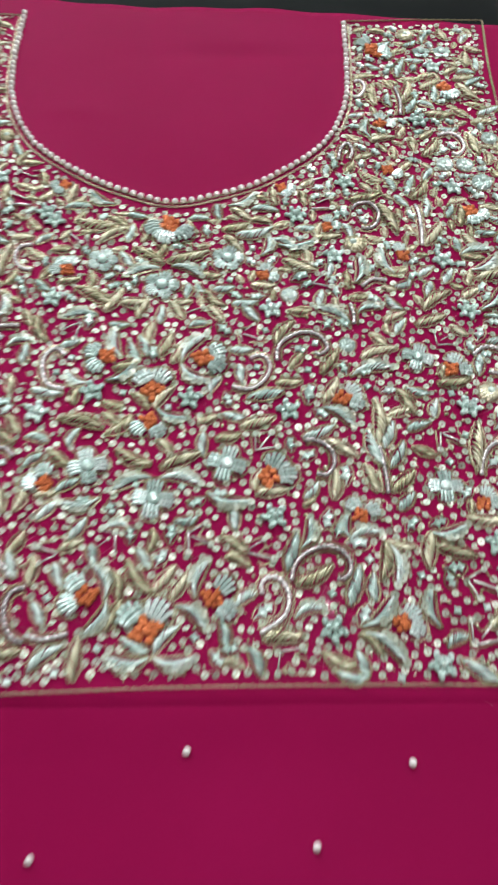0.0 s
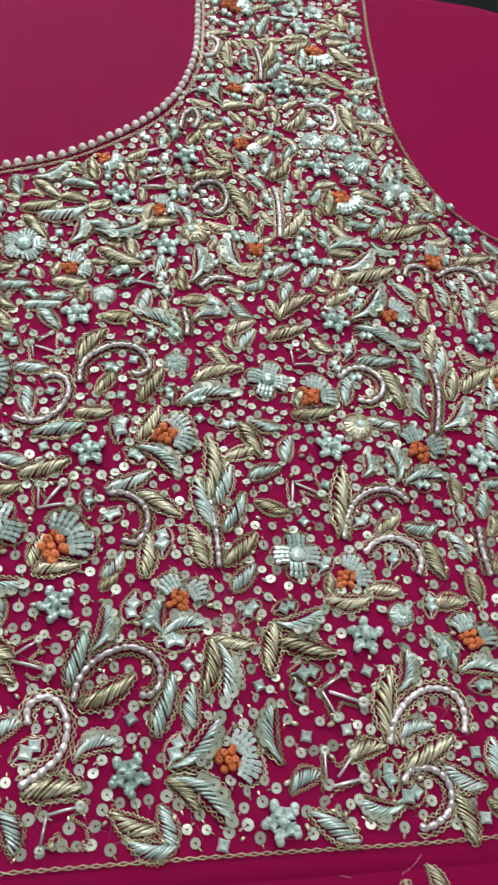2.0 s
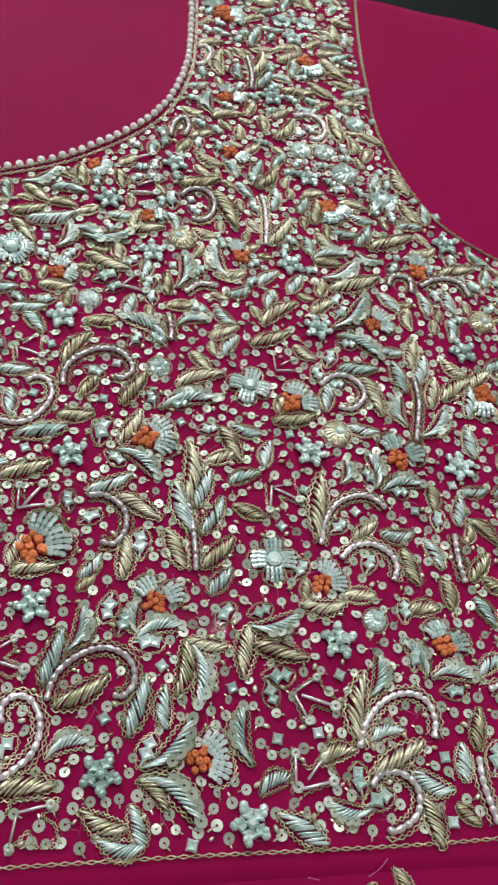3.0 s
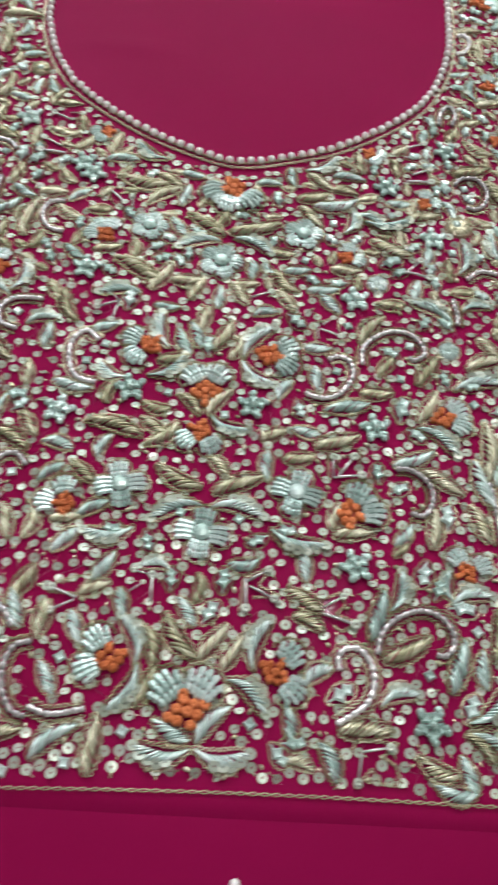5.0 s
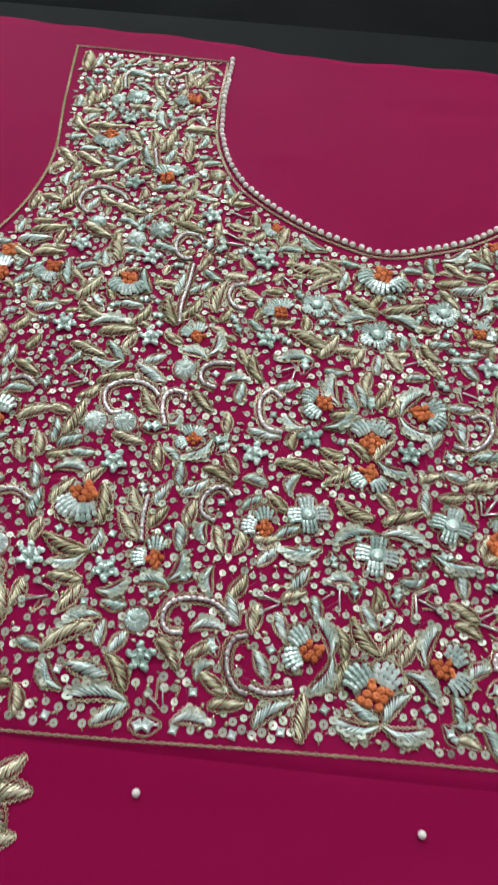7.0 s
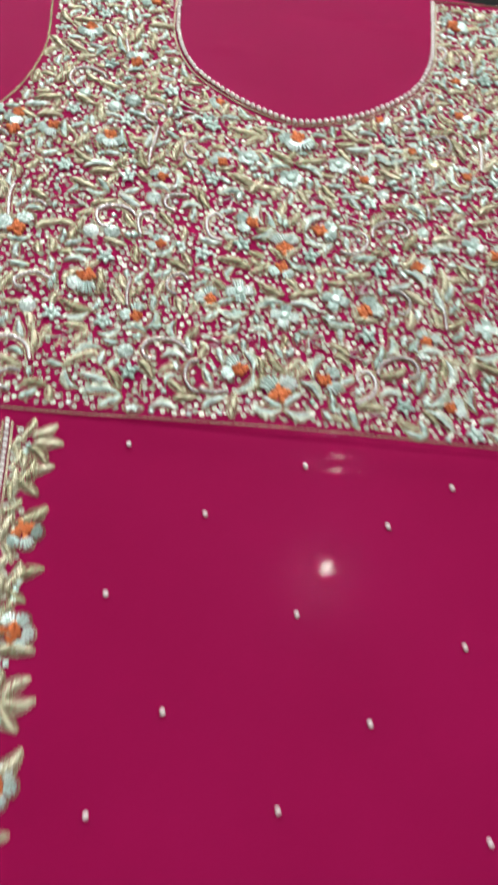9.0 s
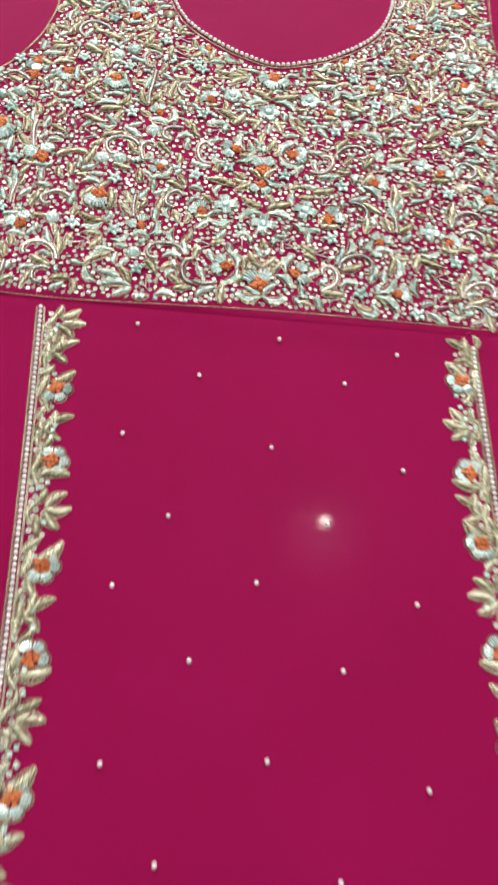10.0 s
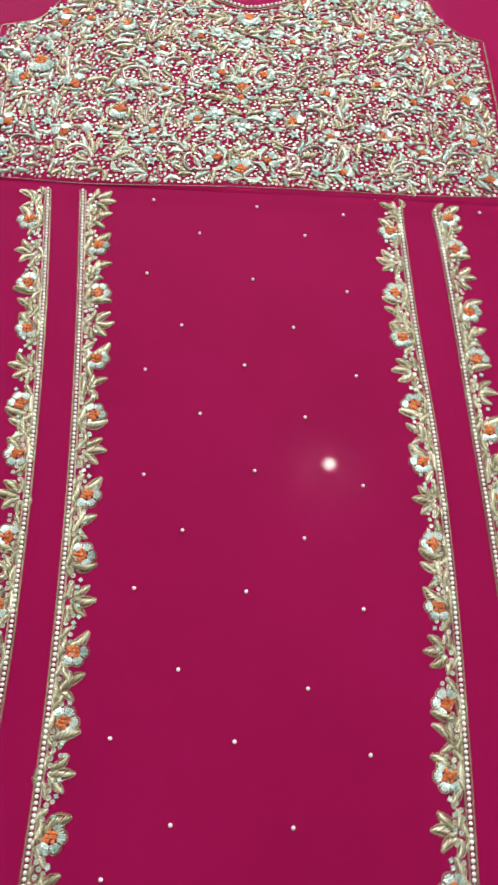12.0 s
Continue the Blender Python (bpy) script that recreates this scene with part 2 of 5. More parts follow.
XS = [i * 0.0045 - 0.45 for i in range(201)]
LOW = [-0.2415, -0.2408, -0.2400, -0.2390, -0.2378, -0.2365, -0.2350, -0.2335]
sheet("yoke_cloth", XS, lambda x: LOW + [-0.232 + (top_edge(x) + 0.232) * i / 95 for i in range(96)], yoke_height, "crimson pink upper cloth panel with a raw top edge")
sheet("skirt_cloth", XS, lambda x: [-1.10 + (1.10 - 0.228) * i / 190 for i in range(191)], skirt_height, "crimson pink skirt cloth scattered with pearls")

# ---- embroidery pieces, each made once ----
rng = random.Random(5)


def chain(g, pts, amp, r, slot):
    """A chain stitch along pts: two fine strands that cross again and again."""
    n = len(pts)
    for sign in (1, -1):
        strand = []
        for i, p in enumerate(pts):
            d = (pts[min(n - 1, i + 1)] - pts[max(0, i - 1)]).normalized()
            w = amp if i % 2 else 0.0
            strand.append(p + Vector((-d.y, d.x, 0)) * sign * w + Vector((0, 0, r * (1.4 if (i // 2) % 2 == (sign > 0) else 0.4))))
        g.tube(strand, r, 3, slot)


def coil(g, a, b, arch, r, slot=0, steps=6):
    """A short length of coiled wire that arches from a to b, ridged along its length."""
    pts, radii = [], []
    for k in range(steps):
        q = k / (steps - 1)
        pts.append(a.lerp(b, q) + Vector((0, 0, arch * (1 - (2 * q - 1) ** 2))))
        radii.append(r * (0.72 if k in (0, steps - 1) else (1.08 if k % 2 else 0.90)))
    g.tube(pts, radii, 5, slot)


def outline(g, axis, half, gap, r, n=10):
    """Chain stitch round a leaf, uneven, meeting at the tip."""
    for side in (-1, 1):
        pts = []
        for i in range(n * 2 + 1):
            t = i / (n * 2)
            loose = gap * math.sin(math.pi * min(1, max(0.03, t))) ** 0.5
            pts.append(axis(t) + Vector((0, side * (half(t) + loose + r.uniform(-0.010, 0.014)), 0.012 + r.uniform(0, 0.012))))
        chain(g, pts, 0.036, 0.0165, 1)


def leaf_mesh(name, metal, bend, ribs, seed):
    """A slim padded leaf, one unit long on x: slanting coiled strands inside a chain-stitched cord."""
    g = Geo()
    r = random.Random(seed)
    wide = 0.142 + 0.012 * (seed % 3)

    def axis(t):
        return Vector((t - 0.5, bend * (4 * (t - 0.5) ** 2 - 0.5), 0))

    def half(t):
        t = min(1, max(0, t))
        return wide * (math.sin(math.pi * t ** 0.9) ** 0.8) * (1 - 0.25 * t) + 0.003

    thick = 0.345 / ribs
    for i in range(ribs):
        t = 0.08 + 0.80 * i / (ribs - 1)
        t0, t1 = max(0.02, t - 0.14 + r.uniform(-0.03, 0.03)), min(0.97, t + 0.17 + r.uniform(-0.04, 0.04))
        a = axis(t0) + Vector((0, -half(t0) * r.uniform(0.80, 1.0), 0.028 + r.uniform(-0.006, 0.012)))
        b = axis(t1) + Vector((0, half(t1) * r.uniform(0.80, 1.0), 0.028 + r.uniform(-0.006, 0.012)))
        coil(g, a, b, 0.03 + 0.06 * half(t) / wide, thick * r.uniform(0.9, 1.12))
    outline(g, axis, half, 0.058, r)
    return g.mesh(name, [metal, CORD])


def disc(g, c, rad, tilt, slot, turn=0.0, n=10):
    """A flat sequin with a hole, laid at a tilt."""
    m = Matrix.Translation(c) @ pose(0, 0, 0, tilt[0], tilt[1], turn)
    verts = []
    for q, z in ((0.22, 0.0), (0.22, 0.05), (1.0, 0.09), (1.0, 0.04)):
        for k in range(n):
            w = 2 * math.pi * k / n
            verts.append(m @ Vector((q * rad * math.cos(w), q * rad * math.sin(w), z * rad)))
    faces = [(((a + 1) % 4) * n + k, ((a + 1) % 4) * n + (k + 1) % n, a * n + (k + 1) % n, a * n + k) for a in range(4) for k in range(n)]
    g.add(verts, faces, slot)


def sequin_leaf_mesh(seed, bow):
    """A curved leaf one unit long on x: fanned glass strands that end under overlapping sequins."""
    g = Geo()
    r = random.Random(seed)

    def axis(t):
        return Vector((t - 0.5, bow * 0.20 * (0.5 - 4 * (t - 0.5) ** 2), 0))

    def half(t):
        t = min(1, max(0, t))
        return 0.150 * math.sin(math.pi * t ** 1.35) ** 0.75 + 0.003

    for i in range(10):
        t = 0.04 + 0.72 * i / 9
        a = axis(t) + Vector((0, -bow * half(t) * 0.75, 0.03))
        b = axis(min(0.97, t + 0.27)) + Vector((0, bow * half(t + 0.2) * r.uniform(0.55, 0.9), 0.04))
        coil(g, a, b, 0.045, 0.028 * r.uniform(0.9, 1.1))
    for i in range(5):
        t = 0.40 + 0.145 * i
        disc(g, axis(t) + Vector((0, bow * half(t) * 0.62 + r.uniform(-0.01, 0.01), 0.085 - 0.006 * i)), 0.100, (r.uniform(-16, 16), r.uniform(-16, 16)), 2, r.uniform(0, 90))
    outline(g, axis, half, 0.058, r)
    return g.mesh("sequin_leaf", [MINT, CORD, SPANGLE], True, 2)


def pinched(g, c, size, turn, slot):
    """A four-cornered cut bead with hollow sides."""
    verts = []
    for z, q in ((0.0, 0.85), (0.38, 1.0), (0.70, 0.66)):
        for i in range(8):
            w = turn + i * math.pi / 4
            rad = size * q * (1.0 if i % 2 == 0 else 0.64)
            verts.append((c[0] + rad * math.cos(w), c[1] + rad * math.sin(w), c[2] + z * size))
    verts.append((c[0], c[1], c[2] + 0.56 * size))
    faces = [(a * 8 + k, a * 8 + (k + 1) % 8, a * 8 + 8 + (k + 1) % 8, a * 8 + 8 + k) for a in (0, 1) for k in range(8)]
    g.add(verts, faces + [(16 + k, 16 + (k + 1) % 8, 24) for k in range(8)], slot)


def bud_mesh(seed):
    """A teardrop of chain stitch, one unit long on x, with two cut beads inside."""
    g = Geo()
    r = random.Random(seed)

    def axis(t):
        return Vector((t - 0.5, 0.05 * math.sin(3 * t + seed), 0))

    def half(t):
        t = min(1, max(0, t))
        return 0.23 * math.sin(math.pi * t ** 1.25) ** 0.7 + 0.004

    pinched(g, axis(0.44) + Vector((0, 0, 0.02)), 0.25, r.uniform(0, 1.5), 0)
    pinched(g, axis(0.70) + Vector((0, r.uniform(-0.03, 0.03), 0.02)), 0.22, r.uniform(0, 1.5), 0)
    coil(g, axis(0.08) + Vector((0, 0, 0.03)), axis(0.34) + Vector((0, 0, 0.05)), 0.03, 0.03, 0, 5)
    outline(g, axis, half, 0.07, r, 8)
    return g.mesh("bud", [BEAD, CORD], False)


def cut_beads(g, a, b, count, r, slot=0):
    """Cut glass beads end to end from a to b on a low arch."""
    pts, radii = [], []
    for k in range(count):
        for q, w in ((0.06, 0.72), (0.26, 1.0), (0.74, 1.0), (0.94, 0.72)):
            u = (k + q) / count
            pts.append(a.lerp(b, u) + Vector((0, 0, 0.13 * math.sin(math.pi * u))))
            radii.append(r * w)
    g.tube(pts, radii, 5, slot)


def block_petal_mesh():
    """A square petal one unit long on x: four columns of cut beads."""
    g = Geo()
    for i in range(4):
        u = (i - 1.5) / 1.5
        cut_beads(g, Vector((-0.48, u * 0.34, 0.14)), Vector((0.50 - 0.12 * u * u, u * 0.42, 0.12)), 3, 0.142)
    rim = [Vector((0.04 + 0.66 * math.cos(-2.3 + 4.6 * i / 22), 0.70 * math.sin(-2.3 + 4.6 * i / 22), 0.04)) for i in range(23)]
    chain(g, rim, 0.065, 0.032, 1)
    return g.mesh("petal", [MINT, CORD], False)


def petal_mesh():
    """A fan-shaped petal one unit long on x: columns of cut beads side by side, chain stitch round the rim."""
    g = Geo()
    for i in range(5):
        y = (i - 2) / 2
        reach = 0.5 * math.sqrt(max(0, 1.3 - y * y)) / 1.14
        cut_beads(g, Vector((-0.5 + 0.08 * abs(y), y * 0.32, 0.12)), Vector((-0.10 + reach * 1.12, y * 0.50, 0.12)), 3, 0.122)
    rim = [Vector((-0.08 + 0.68 * math.cos(-1.9 + 3.8 * i / 22), 0.72 * math.sin(-1.9 + 3.8 * i / 22), 0.04)) for i in range(23)]
    chain(g, rim, 0.065, 0.032, 1)
    return g.mesh("petal", [MINT, CORD], False)


def knots_mesh(name, seed):
    """Rolled thread knots packed in a unit circle, each a fat ring with a pit."""
    r = random.Random(seed)
    g = Geo()
    spots = [(0, 0)] + [(0.62 * math.cos(w + seed), 0.62 * math.sin(w + seed)) for w in (0, 1.05, 2.1, 3.14, 4.2, 5.24)] + [(1.0 * math.cos(w), 0.95 * math.sin(w)) for w in (0.6 + seed, 1.9 + seed, 3.6 + seed)]
    for x, y in spots:
        c = Vector((x + r.uniform(-0.09, 0.09), y + r.uniform(-0.09, 0.09), 0.20 + r.uniform(-0.03, 0.10) - 0.08 * (abs(x) + abs(y))))
        lean = Vector((r.uniform(-0.35, 0.35), r.uniform(-0.35, 0.35), 0))
        turn, wide = r.uniform(0, 6.28), r.uniform(0.15, 0.20)
        for lift, grow in ((0.0, 1.15), (0.16, 0.95)):
            ring = []
            for i in range(8):
                w = turn + i * math.pi / 4
                p = Vector((math.cos(w), math.sin(w) * 0.85, 0)) * wide * grow
                ring.append(c + p + Vector((0, 0, lift + p.dot(lean))))
            g.tube(ring, [0.165 + 0.012 * (i % 2) for i in range(8)], 5, 0, 1.0, True)
        g.ball(c + Vector((0, 0, 0.05)), 0.15, 6, 4)
    return g.mesh(name, [ORANGE])


def bead_flower_mesh(seed):
    """Arms of cut beads round a square bead, one unit in radius."""
    r = random.Random(seed)
    g = Geo()
    arms = 6 if seed == 1 else 5
    for i in range(arms):
        w = i * 2 * math.pi / arms + r.uniform(-0.14, 0.14)
        d = Vector((math.cos(w), math.sin(w), 0))
        side = Vector((-d.y, d.x, 0))
        pinched(g, d * 0.46 + Vector((0, 0, 0.05)), 0.38, w, 0)
        g.ball(d * 0.80 + Vector((0, 0, 0.22)), 0.225, 7, 5, 0, 0.9, 0.05, r)
        g.ball(d * 0.66 + side * 0.15 * r.choice((-1, 1)) + Vector((0, 0, 0.30)), 0.17, 6, 5, 0, 0.9, 0.05, r)
    pinched(g, (0, 0, 0.22), 0.34, 0.4 + seed, 0)
    g.ball((0, 0, 0.42), 0.17, 7, 5, 1)
    return g.mesh("bead_flower", [BEAD, STONE], False)


def stone_mesh(name, metal):
    """A shell-like boss, one unit in radius: radial columns of beads round an off-centre faceted stone."""
    g = Geo()
    dome = [(rad * math.cos(2 * math.pi * k / 20), rad * math.sin(2 * math.pi * k / 20), z) for rad, z in ((1.0, 0.0), (0.95, 0.12), (0.6, 0.22)) for k in range(20)] + [(0, 0, 0.24)]
    g.add(dome, [(a * 20 + k, a * 20 + (k + 1) % 20, a * 20 + 20 + (k + 1) % 20, a * 20 + 20 + k) for a in (0, 1) for k in range(20)] + [(40 + k, 40 + (k + 1) % 20, 60) for k in range(20)])
    for k in range(18):
        w = 2 * math.pi * k / 18 + 0.05 * math.sin(k * 2.3)
        d = Vector((math.cos(w), math.sin(w), 0))
        reach = 0.96 + 0.05 * math.sin(k * 1.7)
        cut_beads(g, Vector((0.16, 0.10, 0.26)) + d * 0.25, d * reach + Vector((0, 0, 0.14)), 2, 0.135)
    g.ball((0.20, 0.13, 0.34), 0.40, 7, 5, 1, 0.62)
    rim = [Vector((1.14 * math.cos(i * math.pi / 20), 1.14 * math.sin(i * math.pi / 20), 0.05)) for i in range(41)]
    chain(g, rim, 0.07, 0.035, 2)
    return g.mesh(name, [metal, STONE, CORD], False)


def gem_mesh():
    """A faceted round stone, one unit in radius."""
    g = Geo()
    g.ball((0, 0, 0.2), 1.0, 8, 5, 0, 0.5)
    return g.mesh("gem", [BEAD], False)


def square_mesh():
    """A pinched four-cornered bead."""
    g = Geo()
    pinched(g, (0, 0, 0), 1.0, 0.0, 0)
    return g.mesh("square_bead", [BEAD], False)


def sequin_mesh():
    """A flat ring, one unit in radius, held by a stitch with a gold bead at its side."""
    g = Geo()
    disc(g, Vector((0, 0, 0.20)), 1.0, (0, 0), 0, 0, 10)
    g.tube([(0.0, 0, 0.20), (0.5, 0.01, 0.34), (1.0, 0.02, 0.32)], 0.05, 3, 2)
    g.tube([(0.95, 0.0, 0.26), (1.3, 0.03, 0.32), (1.75, 0.06, 0.15)], [0.13, 0.23, 0.16], 4, 1)
    return g.mesh("sequin", [SPANGLE, ZARI, CLOTH], False)


def bugle_mesh():
    """A thin glass tube on x, one unit long, with a sequin over its end."""
    g = Geo()
    g.tube([(-0.5, 0, 0.07), (-0.49, 0, 0.07), (0, 0.004, 0.10), (0.49, 0, 0.08), (0.5, 0, 0.08)], [0.03, 0.05, 0.052, 0.05, 0.03], 7, 0)
    disc(g, Vector((0.50, 0.0, 0.13)), 0.16, (0, -8), 1)
    return g.mesh("bugle_bead", [TUBE, SPANGLE])


def pearl_mesh():
    g = Geo()
    g.ball((0, 0, 0.85), 1.0, 10, 6, 0, 0.95)
    return g.mesh("pearl", [PEARL])


GOLD, SILVER = "gold_leaf", "silver_leaf"
LEAVES = {
    GOLD: [leaf_mesh("gold_leaf", ZARI, b, 13, i) for i, b in enumerate((0.0, 0.06, -0.06, 0.12, -0.12, 0.02, -0.03))],
    SILVER: [leaf_mesh("silver_leaf", MINT, b, 12, i + 20) for i, b in enumerate((0.0, 0.06, -0.06, 0.13, -0.13, 0.02, -0.03))],
}
SEQUIN_LEAVES = {bow: [sequin_leaf_mesh(i + 40 + bow, bow) for i in range(3)] for bow in (1, -1)}
GEM = gem_mesh()
BUDS = [bud_mesh(i) for i in range(3)]
PETAL, BLOCK, SQUARE, SEQUIN, BUGLE, PEARL_ME = petal_mesh(), block_petal_mesh(), square_mesh(), sequin_mesh(), bugle_mesh(), pearl_mesh()
BEADS = [bead_flower_mesh(i) for i in range(3)]
KNOTS = [knots_mesh("flower", s) for s in range(4)]
STONES = {GOLD: stone_mesh("round_stone", ZARI), SILVER: stone_mesh("round_stone", MINT)}

waiting = {}
taken = []


def put(name, me, x, y, angle, size, z=0.0, tilt=(0, 0), wide=1.0):
    m = Matrix.Translation((x, y, yoke_height(x, y) + z)) @ pose(0, 0, 0, tilt[0], tilt[1], angle) @ Matrix.Diagonal((size, size * wide, size, 1))
    waiting.setdefault(name, []).append((me, m))


def mark(x, y, r):
    taken.append((x, y, r))


def slim(length):
    return min(1.35, max(0.75, 1.07 * (0.0125 / length) ** 0.6))


def claim(x, y, angle, length, wide):
    d = Vector((math.cos(radians(angle)), math.sin(radians(angle)))) * length
    for k in (-0.45, -0.2, 0.05, 0.3):
        mark(x + d.x * k, y + d.y * k, length * wide)


def leaf(x, y, angle, length, metal):
    if metal == SILVER and length < 0.0093:
        bud(x, y, angle, length * 1.1)
        return
    put(metal, LEAVES[metal][rng.choice((0, 1, 2, 5, 6, 3, 4))], x, y, angle, length * 1.06, 0.0002, (0, 0), slim(length))
    claim(x, y, angle, length, 0.15)


def sequin_leaf(x, y, angle, length, bow):
    put("sequin_leaf", SEQUIN_LEAVES[bow][rng.randrange(3)], x, y, angle, length * 1.06, 0.0002, (0, 0), slim(length))
    claim(x, y, angle, length, 0.17)


def bud(x, y, angle, length):
    put("bud", BUDS[rng.randrange(3)], x, y, angle, max(length, 0.0085), 0.0001)
    claim(x, y, angle, length, 0.2)


def zigzag(*points):
    """A peaked outline of chain stitch round a spray of glass tubes."""
    g = Geo()
    path = [Vector((*a, 0)).lerp(Vector((*b, 0)), i / 10) for a, b in zip(points, points[1:]) for i in range(10)]
    chain(g, [p + Vector((0, 0, yoke_height(p.x, p.y) + 0.0002)) for p in path], 0.00045, 0.00022, 0)
    child("zigzag_cord", g.mesh("zigzag_cord", [CORD]), dress)


def bugle(x, y, angle, length):
    put("bugle_bead", BUGLE, x, y, angle, length, 0.0003)
    mark(x, y, length * 0.35)


def square_bead(x, y):
    put("square_bead", SQUARE, x, y, rng.uniform(0, 90), 0.0021)
    mark(x, y, 0.0022)


def bead_flower(x, y, r):
    put("bead_flower", BEADS[rng.randrange(3)], x, y, rng.uniform(0, 60), r * 0.90)
    mark(x, y, r)


def round_stone(x, y, r, metal):
    put("round_stone", STONES[metal], x, y, rng.uniform(0, 360), r * 0.92)
    mark(x, y, r)


def flower(x, y, r, petals, parent=None, z=None):
    z = yoke_height(x, y) if z is None else z
    at = Matrix.Translation((x, y, z)) @ pose(0, 0, 0, 0, 0, rng.uniform(0, 360)) @ Matrix.Scale(r, 4)
    core = child("flower", KNOTS[rng.randrange(4)], parent or dress, at, "orange thread-knot flower with mint glass petals")
    back = at.inverted()
    for a in petals:
        d = Vector((math.cos(radians(a)), math.sin(radians(a)))) * r * 1.80
        child("petal", PETAL, core, back @ Matrix.Translation((x + d.x, y + d.y, z)) @ pose(0, 0, 0, 0, 0, a) @ Matrix.Scale(r * 1.85, 4))
        mark(x + d.x, y + d.y, r * 0.85)
    mark(x, y, r)


def four_petals(x, y, r):
    turn = rng.uniform(-22, 22)
    z = yoke_height(x, y)
    at = Matrix.Translation((x, y, z + 0.0011)) @ Matrix.Scale(r * 0.34, 4)
    core = child("glass_flower", GEM, dress, at, "mint glass-bead flower with four petals")
    back = at.inverted()
    small = y > -0.06
    for a in (0, 72, 144, 216, 288) if small else (0, 90, 180, 270):
        w = radians(a + turn)
        child("petal", PETAL if small else BLOCK, core, back @ Matrix.Translation((x + r * 0.62 * math.cos(w), y + r * 0.62 * math.sin(w), z)) @ pose(0, 0, 0, 0, 0, a + turn) @ Matrix.Scale(r * (0.66 if small else 0.72), 4))
    mark(x, y, r)


def scroll(*points):
    """A curling stem: one row of short silver tubes between two chain-stitched cords."""
    g = Geo()
    path = spline(points, 0.0005)
    n = len(path)
    if n < 4:
        return
    lift = Vector((0, 0, yoke_height(*points[0]) + 0.0009))
    radii = [(0.00062, 0.00104, 0.00108, 0.00104, 0.00096)[i % 5] for i in range(n)]
    g.tube([p + lift + Vector((0, 0, 0.00012 * math.sin(1.7 * i))) for i, p in enumerate(path)], radii, 7, 0)
    for side in (-1, 1):
        edge = []
        for i in range(n):
            d = (path[min(n - 1, i + 1)] - path[max(0, i - 1)]).normalized()
            edge.append(path[i] + Vector((-d.y, d.x, 0)) * side * (0.00190 + rng.uniform(-1, 1) * 0.00014) + lift - Vector((0, 0, 0.0007)))
        chain(g, edge[::2], 0.00058, 0.00026, 1)
    child("scroll_stem", g.mesh("scroll_stem", [TUBE, CORD]), dress, None, "curled silver coil stem edged with gold cord")
    for i in range(0, n, 4):
        mark(path[i].x, path[i].y, 0.0019)


def cord_line(name, points, r, parent, height, twist=0.0011, label=""):
    """Two thin strands laid round one another along a line."""
    g = Geo()
    path = spline(points, twist / 2)
    n = len(path)
    path = [p + Vector((0, 0, height(p.x, p.y) + r)) for p in path]
    chain(g, path[::2], r * 1.7, r * 0.8, 0)
    return child(name, g.mesh(name, [CORD]), parent, None, label)


# ---- the yoke's outline ----
NECK = [(-0.0945, 0.160), (-0.094, 0.110), (-0.0895, 0.077), (-0.074, 0.0455), (-0.045, 0.0215), (-0.019, 0.0085), (0.0, 0.0035),
        (0.021, 0.0085), (0.047, 0.0205), (0.077, 0.0465), (0.0915, 0.078), (0.0955, 0.110), (0.097, 0.160)]
ARM_R = [(0.183, 0.164), (0.180, 0.125), (0.179, 0.092), (0.1805, 0.045), (0.195, 0.002), (0.217, -0.020), (0.238, -0.028)]
ARM_L = [(-0.192, 0.164), (-0.187, 0.110), (-0.181, 0.060), (-0.184, 0.028), (-0.193, 0.000), (-0.212, -0.030), (-0.246, -0.042)]
trim = cord_line("neckline_trim", NECK, 0.00042, dress, yoke_height, label="gold cord neckline set with pearls")
cord_line("neckline_cord", [(x * 1.028, y - 0.0026) for x, y in NECK], 0.0004, dress, yoke_height)
cord_line("hem_cord", [(-0.255, HEM - 0.002), (-0.19, HEM - 0.0045), (-0.119, HEM - 0.0055), (0.0, HEM - 0.001), (0.081, HEM), (0.165, HEM), (0.250, HEM + 0.004)], 0.00026, dress, yoke_height, 0.0016, "gold chain-stitched hem cord")
cord_line("armhole_cord", ARM_R, 0.0004, dress, yoke_height)
cord_line("armhole_cord", ARM_L, 0.0004, dress, yoke_height)
cord_line("shoulder_cord", [(-0.193, 0.164), (-0.145, 0.1615), (-0.095, 0.159)], 0.0004, dress, yoke_height)
cord_line("shoulder_cord", [(0.097, 0.160), (0.140, 0.1625), (0.183, 0.164)], 0.0004, dress, yoke_height)
cord_line("side_cord", [(0.238, -0.028), (0.242, -0.100), (0.250, HEM + 0.004)], 0.0004, dress, yoke_height)
cord_line("side_cord", [(-0.246, -0.042), (-0.249, -0.110), (-0.255, HEM - 0.002)], 0.0004, dress, yoke_height)
for p in spline([(x * 1.002, y + 0.0008) for x, y in NECK], 0.0044):
    child("pearl", PEARL_ME, trim, Matrix.Translation((p.x + rng.uniform(-1, 1) * 0.0002, p.y, yoke_height(p.x, p.y))) @ pose(0, 0, 0, rng.uniform(-15, 15), 0, rng.uniform(0, 360)) @ Matrix.Scale(0.00158 * rng.uniform(0.95, 1.05), 4))

